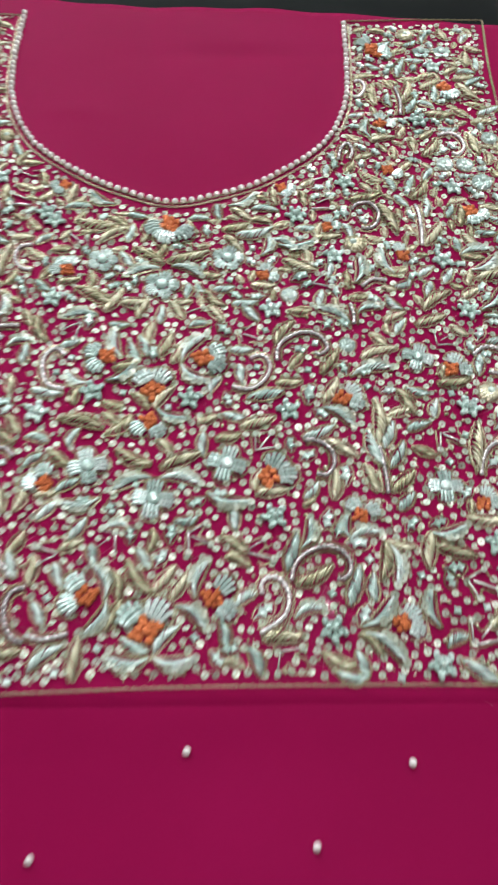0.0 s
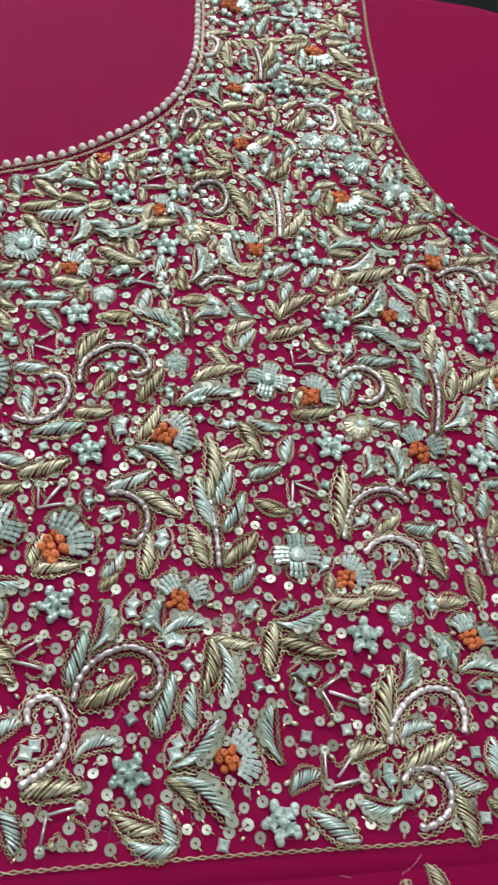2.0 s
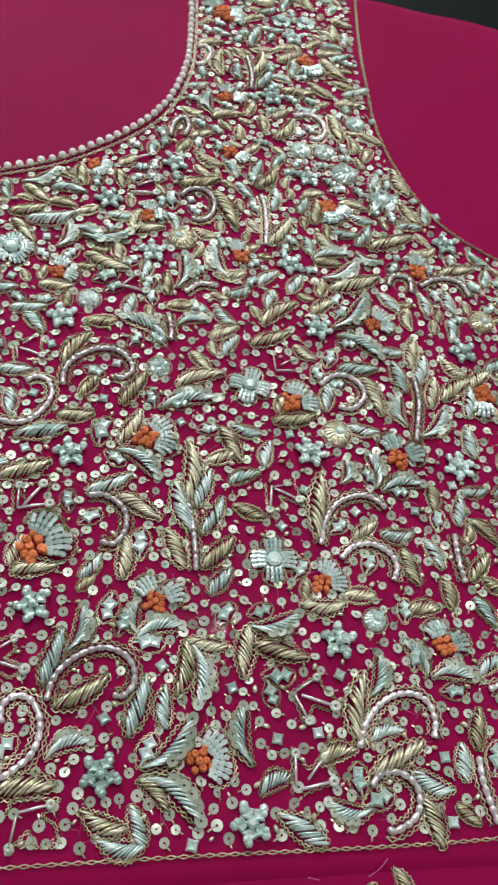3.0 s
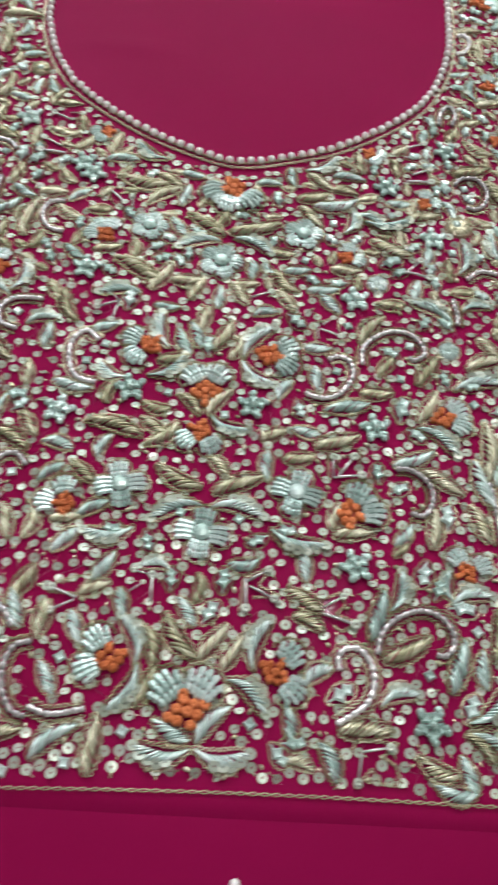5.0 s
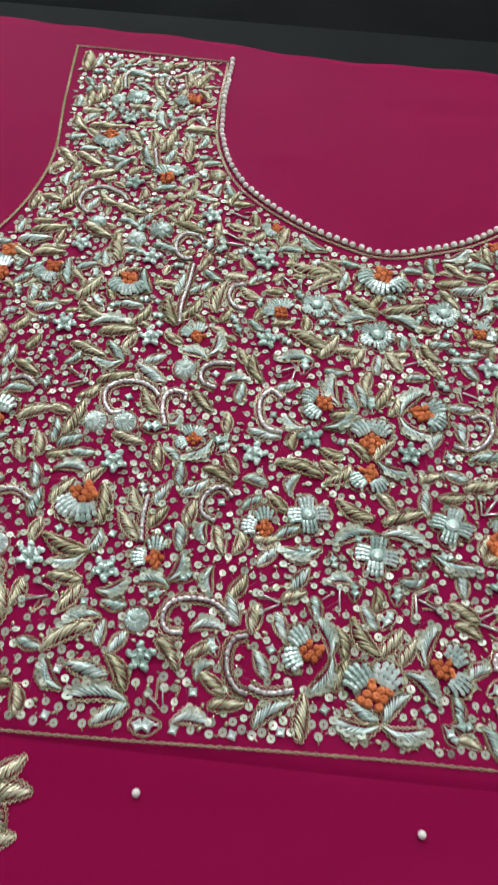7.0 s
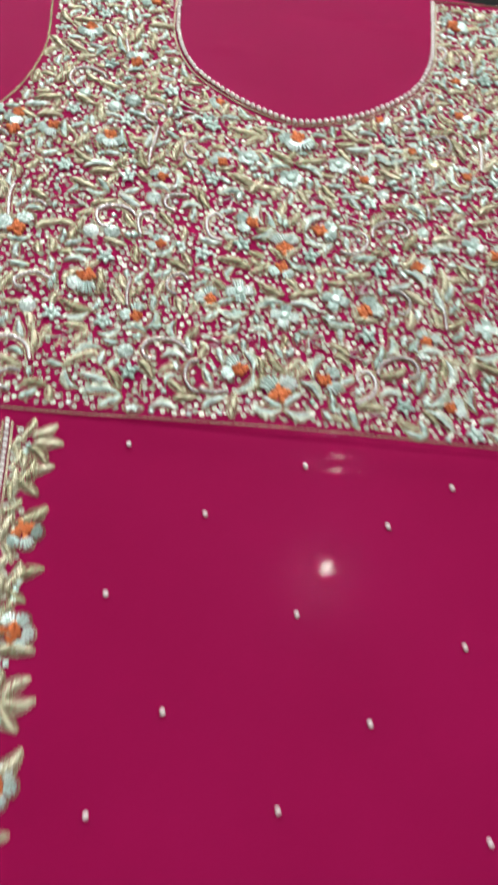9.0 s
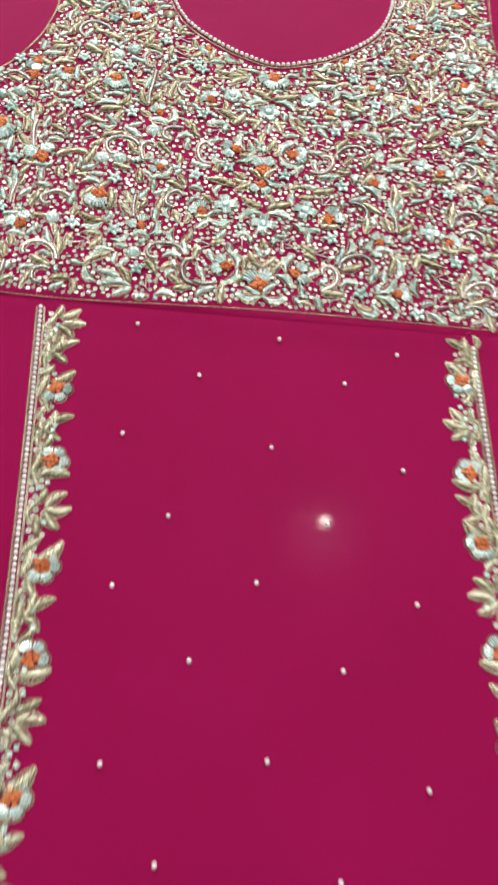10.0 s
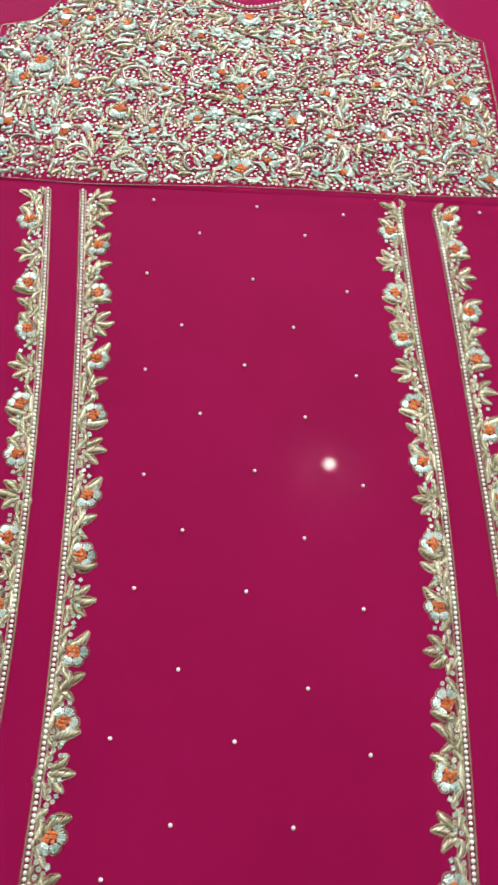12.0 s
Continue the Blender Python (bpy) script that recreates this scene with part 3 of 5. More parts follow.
# ---- the yoke's motifs ----
leaf(-.2470, -.2230, 14, .0082, SILVER)
square_bead(-.2460, -.2310)
round_stone(-.2430, -.1100, .0051, SILVER)
bead_flower(-.2430, -.1300, .0060)
leaf(-.2415, -.1410, -34, .0108, SILVER)
leaf(-.2435, -.1645, 75, .0114, SILVER)
square_bead(-.2420, -.1890)
leaf(-.2415, -.1955, 28, .0148, SILVER)
bead_flower(-.2170, -.2080, .0060)
scroll((-.1860, -.1980), (-.1890, -.2020), (-.1880, -.2080), (-.1840, -.2140))
leaf(-.2340, -.2010, 90, .0100, SILVER)
leaf(-.2365, -.2145, -11, .0153, SILVER)
leaf(-.2255, -.2135, -55, .0158, GOLD)
leaf(-.2275, -.2205, 167, .0133, SILVER)
leaf(-.2365, -.2240, 49, .0106, SILVER)
leaf(-.2250, -.2285, 35, .0122, SILVER)
leaf(-.2095, -.2045, -51, .0142, GOLD)
leaf(-.1925, -.2010, -63, .0067, SILVER)
leaf(-.1960, -.2095, 17, .0104, SILVER)
leaf(-.1890, -.2200, 0, .0120, GOLD)
bugle(-.2115, -.2230, -30, .0081)
bugle(-.2055, -.2215, 59, .0058)
leaf(-.1975, -.2275, -4, .0130, SILVER)
leaf(-.2135, -.2295, 15, .0114, SILVER)
square_bead(-.2030, -.2310)
square_bead(-.1830, -.2300)
square_bead(-.1980, -.2180)
square_bead(-.2010, -.2030)
bead_flower(-.1820, -.1200, .0070)
leaf(-.1815, -.1440, 117, .0112, SILVER)
leaf(-.1835, -.1545, 114, .0121, SILVER)
leaf(-.1880, -.1065, 90, .0150, SILVER)
leaf(-.1955, -.1165, -162, .0095, SILVER)
leaf(-.1930, -.1280, -153, .0089, GOLD)
scroll((-.2260, -.1640), (-.2270, -.1570), (-.2270, -.1510), (-.2270, -.1410))
bead_flower(-.2370, -.1760, .0060)
flower(-.2190, -.1700, .0042, (90, -172,))
round_stone(-.2220, -.1940, .0051, SILVER)
round_stone(-.2190, -.1190, .0045, SILVER)
scroll((-.2050, -.1970), (-.2090, -.1990), (-.2120, -.1960), (-.2130, -.1900), (-.2090, -.1860), (-.2020, -.1850), (-.1950, -.1860), (-.1890, -.1900), (-.1870, -.1950))
leaf(-.2350, -.1010, -45, .0170, GOLD)
leaf(-.2275, -.1255, 103, .0133, GOLD)
leaf(-.2300, -.1385, 100, .0112, SILVER)
leaf(-.2195, -.1370, 73, .0104, SILVER)
leaf(-.2325, -.1475, 111, .0139, GOLD)
leaf(-.2325, -.1575, 129, .0142, GOLD)
leaf(-.2210, -.1545, 65, .0143, GOLD)
leaf(-.2185, -.1780, -151, .0125, SILVER)
leaf(-.2120, -.1705, 60, .0081, SILVER)
leaf(-.2160, -.1835, 7, .0081, SILVER)
leaf(-.2365, -.1875, -23, .0076, GOLD)
leaf(-.2300, -.1850, 53, .0100, GOLD)
leaf(-.2250, -.1105, 5, .0120, SILVER)
square_bead(-.2370, -.1620)
leaf(-.1895, -.1855, -61, .0103, SILVER)
bead_flower(-.1830, -.1670, .0060)
flower(-.2130, -.1120, .0050, (135, -164,))
scroll((-.1930, -.1350), (-.2000, -.1320), (-.2050, -.1350), (-.2060, -.1410), (-.2040, -.1470), (-.1980, -.1480))
leaf(-.1950, -.1740, 106, .0146, SILVER)
leaf(-.2085, -.1065, 122, .0130, GOLD)
leaf(-.2000, -.1090, 117, .0089, SILVER)
leaf(-.2125, -.1185, -142, .0114, SILVER)
leaf(-.1890, -.1325, 129, .0064, SILVER)
leaf(-.2010, -.1280, 157, .0152, SILVER)
leaf(-.2110, -.1350, -150, .0161, GOLD)
leaf(-.1970, -.1570, 117, .0134, SILVER)
leaf(-.2115, -.1460, 86, .0140, SILVER)
leaf(-.2070, -.1585, -120, .0081, GOLD)
leaf(-.2070, -.1530, 90, .0120, GOLD)
flower(-0.1846, -0.0172, .0042, (-121,))
bead_flower(-.1950, -.0700, .0060)
round_stone(-.2050, -.0570, .0051, SILVER)
flower(-.2000, -.0890, .0060, (-41, -73, -114,))
bead_flower(-.1980, -.0170, .0061)
flower(-.1840, -.0330, .0042, (90,))
scroll((-.1860, -.0400), (-.1910, -.0360), (-.1990, -.0320), (-.2080, -.0370))
leaf(-.1955, -.0855, 122, .0130, GOLD)
leaf(-.2055, -.0820, -158, .0055, GOLD)
leaf(-.2125, -.0340, -138, .0120, SILVER)
bead_flower(-.2400, -.0630, .0060)
scroll((-.2270, -.1080), (-.2290, -.0990), (-.2270, -.0930), (-.2210, -.0910))
round_stone(-.2250, -.0770, .0045, SILVER)
leaf(-.1825, -.0475, 6, .0091, GOLD)
leaf(-.1820, -.0660, -18, .0063, SILVER)
leaf(-.2370, -.0830, -36, .0172, SILVER)
leaf(-.2345, -.0745, 13, .0133, SILVER)
square_bead(-.2380, -.0540)
round_stone(-.2170, -.0820, .0050, SILVER)
round_stone(-.1910, -.0520, .0050, SILVER)
leaf(-.1880, -.0750, 129, .0128, GOLD)
square_bead(-.1990, -.0960)
leaf(-.2085, -.0910, 120, .0139, GOLD)
leaf(-.2105, -.0635, 176, .0130, SILVER)
leaf(-.2090, -.0705, 143, .0055, SILVER)
bugle(-.2045, -.0450, 141, .0064)
leaf(-.2190, -.0450, 101, .0102, GOLD)
square_bead(-.2210, -.0360)
leaf(-.1830, .0010, 90, .0100, SILVER)
leaf(-.1810, .0205, 90, .0130, GOLD)
leaf(-.1815, .1480, 99, .0202, GOLD)
scroll((-.1370, -.2080), (-.1400, -.2000), (-.1460, -.1950), (-.1530, -.1940), (-.1590, -.1970), (-.1610, -.2010), (-.1590, -.2060))
scroll((-.1400, -.2160), (-.1450, -.2150), (-.1500, -.2170), (-.1510, -.2210), (-.1490, -.2260), (-.1430, -.2280))
scroll((-.1710, -.2120), (-.1710, -.2190), (-.1730, -.2290))
leaf(-.1455, -.2035, 162, .0095, SILVER)
leaf(-.1480, -.2100, 157, .0152, GOLD)
leaf(-.1355, -.2155, 98, .0071, SILVER)
leaf(-.1560, -.2165, -153, .0112, SILVER)
leaf(-.1545, -.2260, -104, .0124, GOLD)
leaf(-.1325, -.2230, -171, .0132, GOLD)
leaf(-.1725, -.2035, 105, .0114, GOLD)
leaf(-.1675, -.2150, -97, .0081, SILVER)
leaf(-.1760, -.2125, 103, .0092, SILVER)
leaf(-.1665, -.2270, 34, .0108, GOLD)
square_bead(-.1610, -.2110)
square_bead(-.1600, -.2270)
round_stone(-.1460, -.1720, .0051, SILVER)
flower(-.1660, -.1800, .0042, (81, 172,))
flower(-.1630, -.1170, .0050, (74, 164,))
scroll((-.1370, -.1520), (-.1450, -.1480), (-.1520, -.1500), (-.1570, -.1550), (-.1540, -.1600), (-.1490, -.1590))
scroll((-.1760, -.1430), (-.1770, -.1530), (-.1770, -.1630))
leaf(-.1575, -.1835, 66, .0121, SILVER)
leaf(-.1675, -.1890, 180, .0130, SILVER)
leaf(-.1380, -.1950, 104, .0165, GOLD)
leaf(-.1465, -.1885, 114, .0121, SILVER)
leaf(-.1795, -.1015, 129, .0142, GOLD)
leaf(-.1615, -.1245, -176, .0130, SILVER)
square_bead(-.1800, -.1090)
leaf(-.1575, -.1435, 176, .0130, SILVER)
leaf(-.1610, -.1570, -106, .0146, GOLD)
leaf(-.1685, -.1515, -128, .0114, SILVER)
leaf(-.1785, -.1365, 111, .0139, SILVER)
leaf(-.1725, -.1415, 82, .0071, GOLD)
leaf(-.1725, -.1235, -6, .0091, GOLD)
leaf(-.1740, -.1085, 32, .0094, SILVER)
leaf(-.1700, -.1655, -60, .0081, SILVER)
bugle(-.1735, -.1840, 34, .0050)
bugle(-.1795, -.1845, -172, .0071)
bead_flower(-.1500, -.0080, .0061)
round_stone(-.1240, -.0010, .0051, SILVER)
leaf(-.1320, -.0085, 103, .0175, GOLD)
leaf(-.1365, -.0170, 107, .0104, SILVER)
leaf(-.1645, -.0160, 8, .0151, GOLD)
leaf(-.1740, -.0075, 11, .0163, SILVER)
leaf(-.1790, -.0170, -27, .0134, GOLD)
scroll((-.1730, -.0810), (-.1740, -.0880), (-.1730, -.0970), (-.1710, -.1080))
leaf(-.1745, -.0690, 113, .0130, GOLD)
leaf(-.1660, -.0820, 81, .0122, SILVER)
leaf(-.1770, -.0770, 99, .0122, SILVER)
leaf(-.1800, -.0865, 105, .0155, GOLD)
leaf(-.1660, -.0955, 66, .0098, SILVER)
bead_flower(-.1460, .0960, .0060)
flower(-0.1536, 0.0790, .0042, (-125, -82, -41,))
scroll((-.1230, .0540), (-.1250, .0620), (-.1270, .0700))
bead_flower(-.1330, .0410, .0061)
scroll((-.1520, .0140), (-.1580, .0210), (-.1570, .0300), (-.1490, .0350), (-.1380, .0310), (-.1340, .0260))
round_stone(-.1460, .0090, .0045, SILVER)
leaf(-.1275, .0965, -72, .0158, SILVER)
leaf(-.1585, .0865, 3, .0170, GOLD)
leaf(-.1395, .0785, -51, .0142, GOLD)
leaf(-.1730, .0880, -56, .0144, GOLD)
leaf(-.1715, .0755, 29, .0103, SILVER)
leaf(-.1285, .0780, 101, .0163, GOLD)
leaf(-.1295, .0625, 112, .0184, SILVER)
leaf(-.1730, .0580, -45, .0170, GOLD)
leaf(-.1605, .0565, -31, .0175, GOLD)
leaf(-.1510, .0460, 27, .0134, GOLD)
leaf(-.1420, .0545, 61, .0125, SILVER)
leaf(-.1690, .0395, 90, .0110, SILVER)
leaf(-.1625, .0250, 69, .0193, GOLD)
leaf(-.1435, .0255, -32, .0130, GOLD)
leaf(-.1305, .0195, -18, .0158, GOLD)
leaf(-.1440, .0020, -27, .0179, GOLD)
leaf(-.1295, .0100, -20, .0117, SILVER)
leaf(-.1680, .0005, 16, .0187, GOLD)
leaf(-.1730, .0060, 11, .0102, GOLD)
leaf(-.1705, .0165, -126, .0086, SILVER)
leaf(-.1765, .0480, -125, .0122, GOLD)
scroll((-.1410, .1360), (-.1490, .1410), (-.1560, .1370), (-.1540, .1230))
round_stone(-.1560, .1130, .0045, SILVER)
four_petals(-.1450, .1160, .0075)
round_stone(-.1340, .1480, .0051, GOLD)
scroll((-.1240, .1330), (-.1290, .1380), (-.1300, .1290), (-.1250, .1230))
leaf(-.1735, .1380, 30, .0081, SILVER)
leaf(-.1490, .1385, -12, .0143, SILVER)
leaf(-.1595, .1255, 93, .0170, GOLD)
leaf(-.1410, .1065, 5, .0120, GOLD)
leaf(-.1325, .1215, -55, .0158, GOLD)
leaf(-.1720, .1110, 98, .0141, GOLD)
leaf(-.1680, .1000, 9, .0122, GOLD)
leaf(-.1780, .1085, 100, .0112, SILVER)
leaf(-.1685, .1220, 39, .0064, SILVER)
leaf(-.1670, .1175, 97, .0171, GOLD)
bead_flower(-.1140, -.0130, .0061)
leaf(-.1080, -.0055, -12, .0143, SILVER)
flower(-0.1161, 0.0466, .0042, (124, 60,))
round_stone(-.0900, .0530, .0045, GOLD)
round_stone(-.1130, .0070, .0060, SILVER)
leaf(-.1200, .0780, 79, .0204, GOLD)
leaf(-.1175, .0650, 76, .0124, SILVER)
leaf(-.1040, .0890, 0, .0180, GOLD)
leaf(-.1080, .0715, 96, .0191, GOLD)
leaf(-.1010, .0590, 90, .0080, GOLD)
leaf(-.1155, .0390, 20, .0117, SILVER)
leaf(-.1115, .0325, 23, .0076, GOLD)
leaf(-.1050, .0470, 53, .0100, SILVER)
leaf(-.1030, .0360, 63, .0134, GOLD)
leaf(-.0885, .0410, 84, .0100, SILVER)
leaf(-.0790, .0350, 68, .0108, GOLD)
leaf(-.1020, .0195, 75, .0155, GOLD)
flower(-0.1120, 0.1175, .0042, (-153,))
leaf(-.1180, .1360, 106, .0146, GOLD)
leaf(-.1095, .1375, 72, .0158, GOLD)
leaf(-.1085, .1065, 24, .0121, GOLD)
scroll((.0860, .0370), (.0880, .0460), (.0920, .0500), (.0940, .0440), (.0920, .0380))
flower(.1120, .1330, .0042, (-16, 130,))
scroll((.1710, -.2120), (.1710, -.2190), (.1730, -.2290))
leaf(.1760, -.2125, 77, .0092, SILVER)
round_stone(.1340, .1480, .0051, GOLD)
scroll((.1780, -.1940), (.1820, -.1930), (.1860, -.1950), (.1870, -.2000), (.1850, -.2050), (.1820, -.2090), (.1790, -.2110))
bead_flower(.2020, -.2120, .0060)
flower(.2280, -.2100, .0042, (50, -30,))
leaf(.1930, -.2040, 9, .0122, SILVER)
leaf(.1855, -.2140, 9, .0132, GOLD)
bugle(.1825, -.2230, 83, .0081)
leaf(.2030, -.2225, -23, .0130, GOLD)
leaf(.2120, -.2245, 119, .0125, SILVER)
leaf(.2220, -.2065, 30, .0139, SILVER)
leaf(.2150, -.2055, 60, .0081, GOLD)
leaf(.2220, -.2180, -45, .0170, SILVER)
leaf(.2165, -.2160, -41, .0092, GOLD)
square_bead(.2250, -.2290)
scroll((.1870, -.1930), (.1900, -.1870), (.1960, -.1810), (.2040, -.1800), (.2090, -.1820), (.2110, -.1870), (.2090, -.1910), (.2050, -.1930))
flower(.2170, -.1660, .0042, (121, 31,))
flower(.2130, -.1120, .0050, (45, -16,))
scroll((.2260, -.1340), (.2270, -.1420), (.2290, -.1490), (.2270, -.1580))
scroll((.1930, -.1350), (.2000, -.1320), (.2050, -.1350), (.2060, -.1410), (.2040, -.1470), (.1980, -.1480))
leaf(.1885, -.1830, 73, .0168, SILVER)
leaf(.1950, -.1740, 74, .0146, SILVER)
leaf(.1965, -.1915, 25, .0166, GOLD)
leaf(.2115, -.1950, 73, .0168, SILVER)
leaf(.2225, -.1865, -101, .0153, GOLD)
leaf(.2290, -.1880, -90, .0140, SILVER)
leaf(.2315, -.1795, -15, .0114, GOLD)
leaf(.2380, -.1700, 34, .0072, SILVER)
leaf(.2105, -.1695, -84, .0091, SILVER)
leaf(.2180, -.1720, 18, .0126, SILVER)
leaf(.2160, -.1790, -11, .0102, SILVER)
square_bead(.2030, -.1980)
square_bead(.2380, -.1910)
leaf(.2085, -.1065, 58, .0130, GOLD)
leaf(.2125, -.1185, -38, .0114, SILVER)
leaf(.2335, -.1070, 41, .0092, SILVER)
leaf(.2270, -.1185, 81, .0132, GOLD)
leaf(.2310, -.1285, 73, .0136, GOLD)
leaf(.2235, -.1360, 106, .0187, SILVER)
leaf(.2340, -.1385, 61, .0125, SILVER)
leaf(.2225, -.1500, 117, .0157, GOLD)
leaf(.2350, -.1515, 48, .0149, GOLD)
leaf(.2010, -.1280, 23, .0152, SILVER)
leaf(.2110, -.1350, -30, .0161, GOLD)
leaf(.1970, -.1570, 63, .0134, SILVER)
leaf(.2115, -.1460, 94, .0140, SILVER)
leaf(.2070, -.1585, -60, .0081, GOLD)
leaf(.2070, -.1530, 90, .0120, GOLD)
square_bead(.2160, -.1510)
square_bead(.2390, -.1260)
square_bead(.2240, -.1040)
leaf(.2055, -.0820, -22, .0055, GOLD)
round_stone(.2170, -.0820, .0050, SILVER)
leaf(.2085, -.0910, 60, .0139, GOLD)
leaf(.2250, -.0965, 24, .0175, SILVER)
leaf(.2310, -.0860, 14, .0165, GOLD)
leaf(.2280, -.0635, 20, .0149, SILVER)
leaf(.2275, -.0375, 94, .0150, SILVER)
bead_flower(.2400, -.2240, .0060)
leaf(.2410, -.1780, -90, .0200, GOLD)
bead_flower(0.0471, -0.1677, .0064)
bead_flower(0.0677, -0.2128, .0064)
leaf(.0535, -.1824, 74, .0159, SILVER)
sequin_leaf(.0601, -.1750, 73, .0138, -1)
scroll((.0528, -.1943), (.0538, -.1893), (.0566, -.1851), (.0616, -.1817), (.0677, -.1803), (.0731, -.1825), (.0757, -.1866), (.0753, -.1909), (.0727, -.1934), (.0701, -.1931))
leaf(.0618, -.1922, 29, .0164, GOLD)
leaf(.0768, -.1959, 73, .0165, SILVER)
scroll((.0406, -.2142), (.0458, -.2111), (.0499, -.2075), (.0516, -.2024), (.0509, -.1971), (.0478, -.1933), (.0440, -.1930), (.0414, -.1955), (.0417, -.1996))
sequin_leaf(.0588, -.2057, 19, .0119, 1)
leaf(.0421, -.2059, 40, .0092, SILVER)
leaf(.0491, -.2152, 4, .0153, GOLD)
flower(0.0929, -0.2105, .0035, (43, -20, ))
sequin_leaf(.0855, -.2068, 42, .0176, -1)
sequin_leaf(.0863, -.2185, -36, .0181, 1)
bud(.0794, -.2076, 71, .0099)
leaf(.0816, -.2178, -46, .0111, GOLD)
flower(0.0816, -0.1671, .0032, (123, 27, ))
sequin_leaf(.0755, -.1719, 93, .0104, 1)
sequin_leaf(.0821, -.1750, 15, .0133, 1)
bud(.0721, -.1733, 75, .0067)
bud(.0791, -.1793, -4, .0104)
leaf(.0893, -.1866, -100, .0157, GOLD)
sequin_leaf(.0935, -.1877, -86, .0165, 1)
leaf(.0961, -.1797, -8, .0120, GOLD)
square_bead(.0832, -.1855)
square_bead(.0679, -.1991)
square_bead(.0909, -.2301)
square_bead(.1027, -.1919)
bugle(.0519, -.2201, 11, .0078)
bugle(.0471, -.2249, -99, .0075)
zigzag((.0457, -.2302), (.0507, -.2249), (.0524, -.2286), (.0586, -.2289), (.0572, -.2239), (.0536, -.2219), (.0581, -.2181), (.0463, -.2178), (.0444, -.2224))
bugle(.0415, -.1846, -16, .0103)
bugle(.0399, -.1795, 32, .0071)
zigzag((.0366, -.1788), (.0423, -.1763), (.0435, -.1803), (.0407, -.1829), (.0472, -.1852), (.0424, -.1881), (.0398, -.1863))
leaf(.0685, -.2240, 157, .0121, GOLD)
leaf(.0772, -.2251, 109, .0104, SILVER)
leaf(.0732, -.2296, 171, .0116, SILVER)
leaf(.0612, -.1614, 42, .0065, GOLD)
bud(.1017, -.1711, 47, .0090)
leaf(.1312, -.1685, 2, .0144, GOLD)
leaf(.1263, -.1632, 87, .0071, GOLD)
round_stone(.1467, -.1731, .0037, SILVER)
bead_flower(0.1346, -0.1792, .0064)
sequin_leaf(.1162, -.1739, 13, .0151, -1)
leaf(.1170, -.1819, -15, .0165, GOLD)
leaf(.1070, -.1820, -98, .0148, GOLD)
bud(.1120, -.1701, 24, .0082)
bud(.1160, -.1888, 8, .0100)
bud(.1136, -.1935, -73, .0084)
bugle(.1236, -.1915, 30, .0075)
bugle(.1219, -.1978, -65, .0078)
bugle(.1267, -.1960, -20, .0099)
zigzag((.1338, -.1974), (.1284, -.1919), (.1274, -.1887), (.1194, -.1933), (.1225, -.2026), (.1254, -.1971), (.1307, -.1990))
scroll((.1372, -.2087), (.1389, -.2037), (.1430, -.1986), (.1483, -.1953), (.1542, -.1946), (.1586, -.1970), (.1600, -.2019), (.1589, -.2071))
leaf(.1384, -.1976, 79, .0191, GOLD)
sequin_leaf(.1452, -.1896, 70, .0126, -1)
leaf(.1455, -.2050, 14, .0106, SILVER)
square_bead(.1338, -.1889)
square_bead(.1259, -.2044)
square_bead(.1145, -.2056)
square_bead(.1612, -.2118)
square_bead(.1605, -.2279)
flower(0.1668, -0.1812, .0031, (109, 14, ))
sequin_leaf(.1581, -.1842, 121, .0118, -1)
sequin_leaf(.1681, -.1893, -4, .0128, 1)
bud(.1576, -.1847, 69, .0055)
bud(.1672, -.1946, -2, .0064)
scroll((.1392, -.2185), (.1420, -.2155), (.1475, -.2153), (.1515, -.2184), (.1519, -.2232), (.1494, -.2269), (.1441, -.2293), (.1416, -.2284))
leaf(.1479, -.2114, 28, .0173, GOLD)
leaf(.1566, -.2182, -26, .0121, SILVER)
leaf(.1553, -.2278, -75, .0126, GOLD)
bud(.1364, -.2167, 92, .0096)
bud(.1408, -.2218, 25, .0101)
sequin_leaf(.1327, -.2237, 170, .0122, 1)
leaf(.1196, -.2277, 147, .0142, SILVER)
bead_flower(0.1062, -0.2258, .0064)
bugle(.1188, -.2135, 87, .0080)
bugle(.1244, -.2134, 47, .0074)
bugle(.1243, -.2176, 10, .0091)
zigzag((.1175, -.2198), (.1183, -.2078), (.1225, -.2137), (.1306, -.2067), (.1289, -.2124), (.1306, -.2165), (.1192, -.2199))
sequin_leaf(.1053, -.2046, 96, .0150, 1)
leaf(.1725, -.2046, 77, .0116, GOLD)
leaf(.1665, -.2133, 88, .0100, SILVER)
leaf(.1653, -.2263, -40, .0079, GOLD)
bud(.1563, -.1703, 88, .0071)
bead_flower(.0482, -.0637, .0064)
round_stone(.0568, -.0548, .0042, SILVER)
leaf(.0361, -.0602, 9, .0124, SILVER)
scroll((.0502, -.0928), (.0504, -.0866), (.0537, -.0814), (.0607, -.0772), (.0679, -.0776), (.0721, -.0820), (.0727, -.0864), (.0691, -.0891), (.0671, -.0879))
leaf(.0535, -.0764, 56, .0155, GOLD)
square_bead(.0453, -.0759)
square_bead(.0637, -.0973)
square_bead(.0402, -.1169)
square_bead(.0892, -.1057)
square_bead(.0411, -.0961)
bud(.0599, -.0866, -26, .0068)
square_bead(.0675, -.0828)
sequin_leaf(.0773, -.0663, 149, .0174, -1)
bud(.0736, -.0720, 60, .0064)
bud(.0819, -.0713, 129, .0076)
scroll((.0859, -.0721), (.0862, -.0666), (.0850, -.0597))
sequin_leaf(.0937, -.0624, 14, .0114, 1)
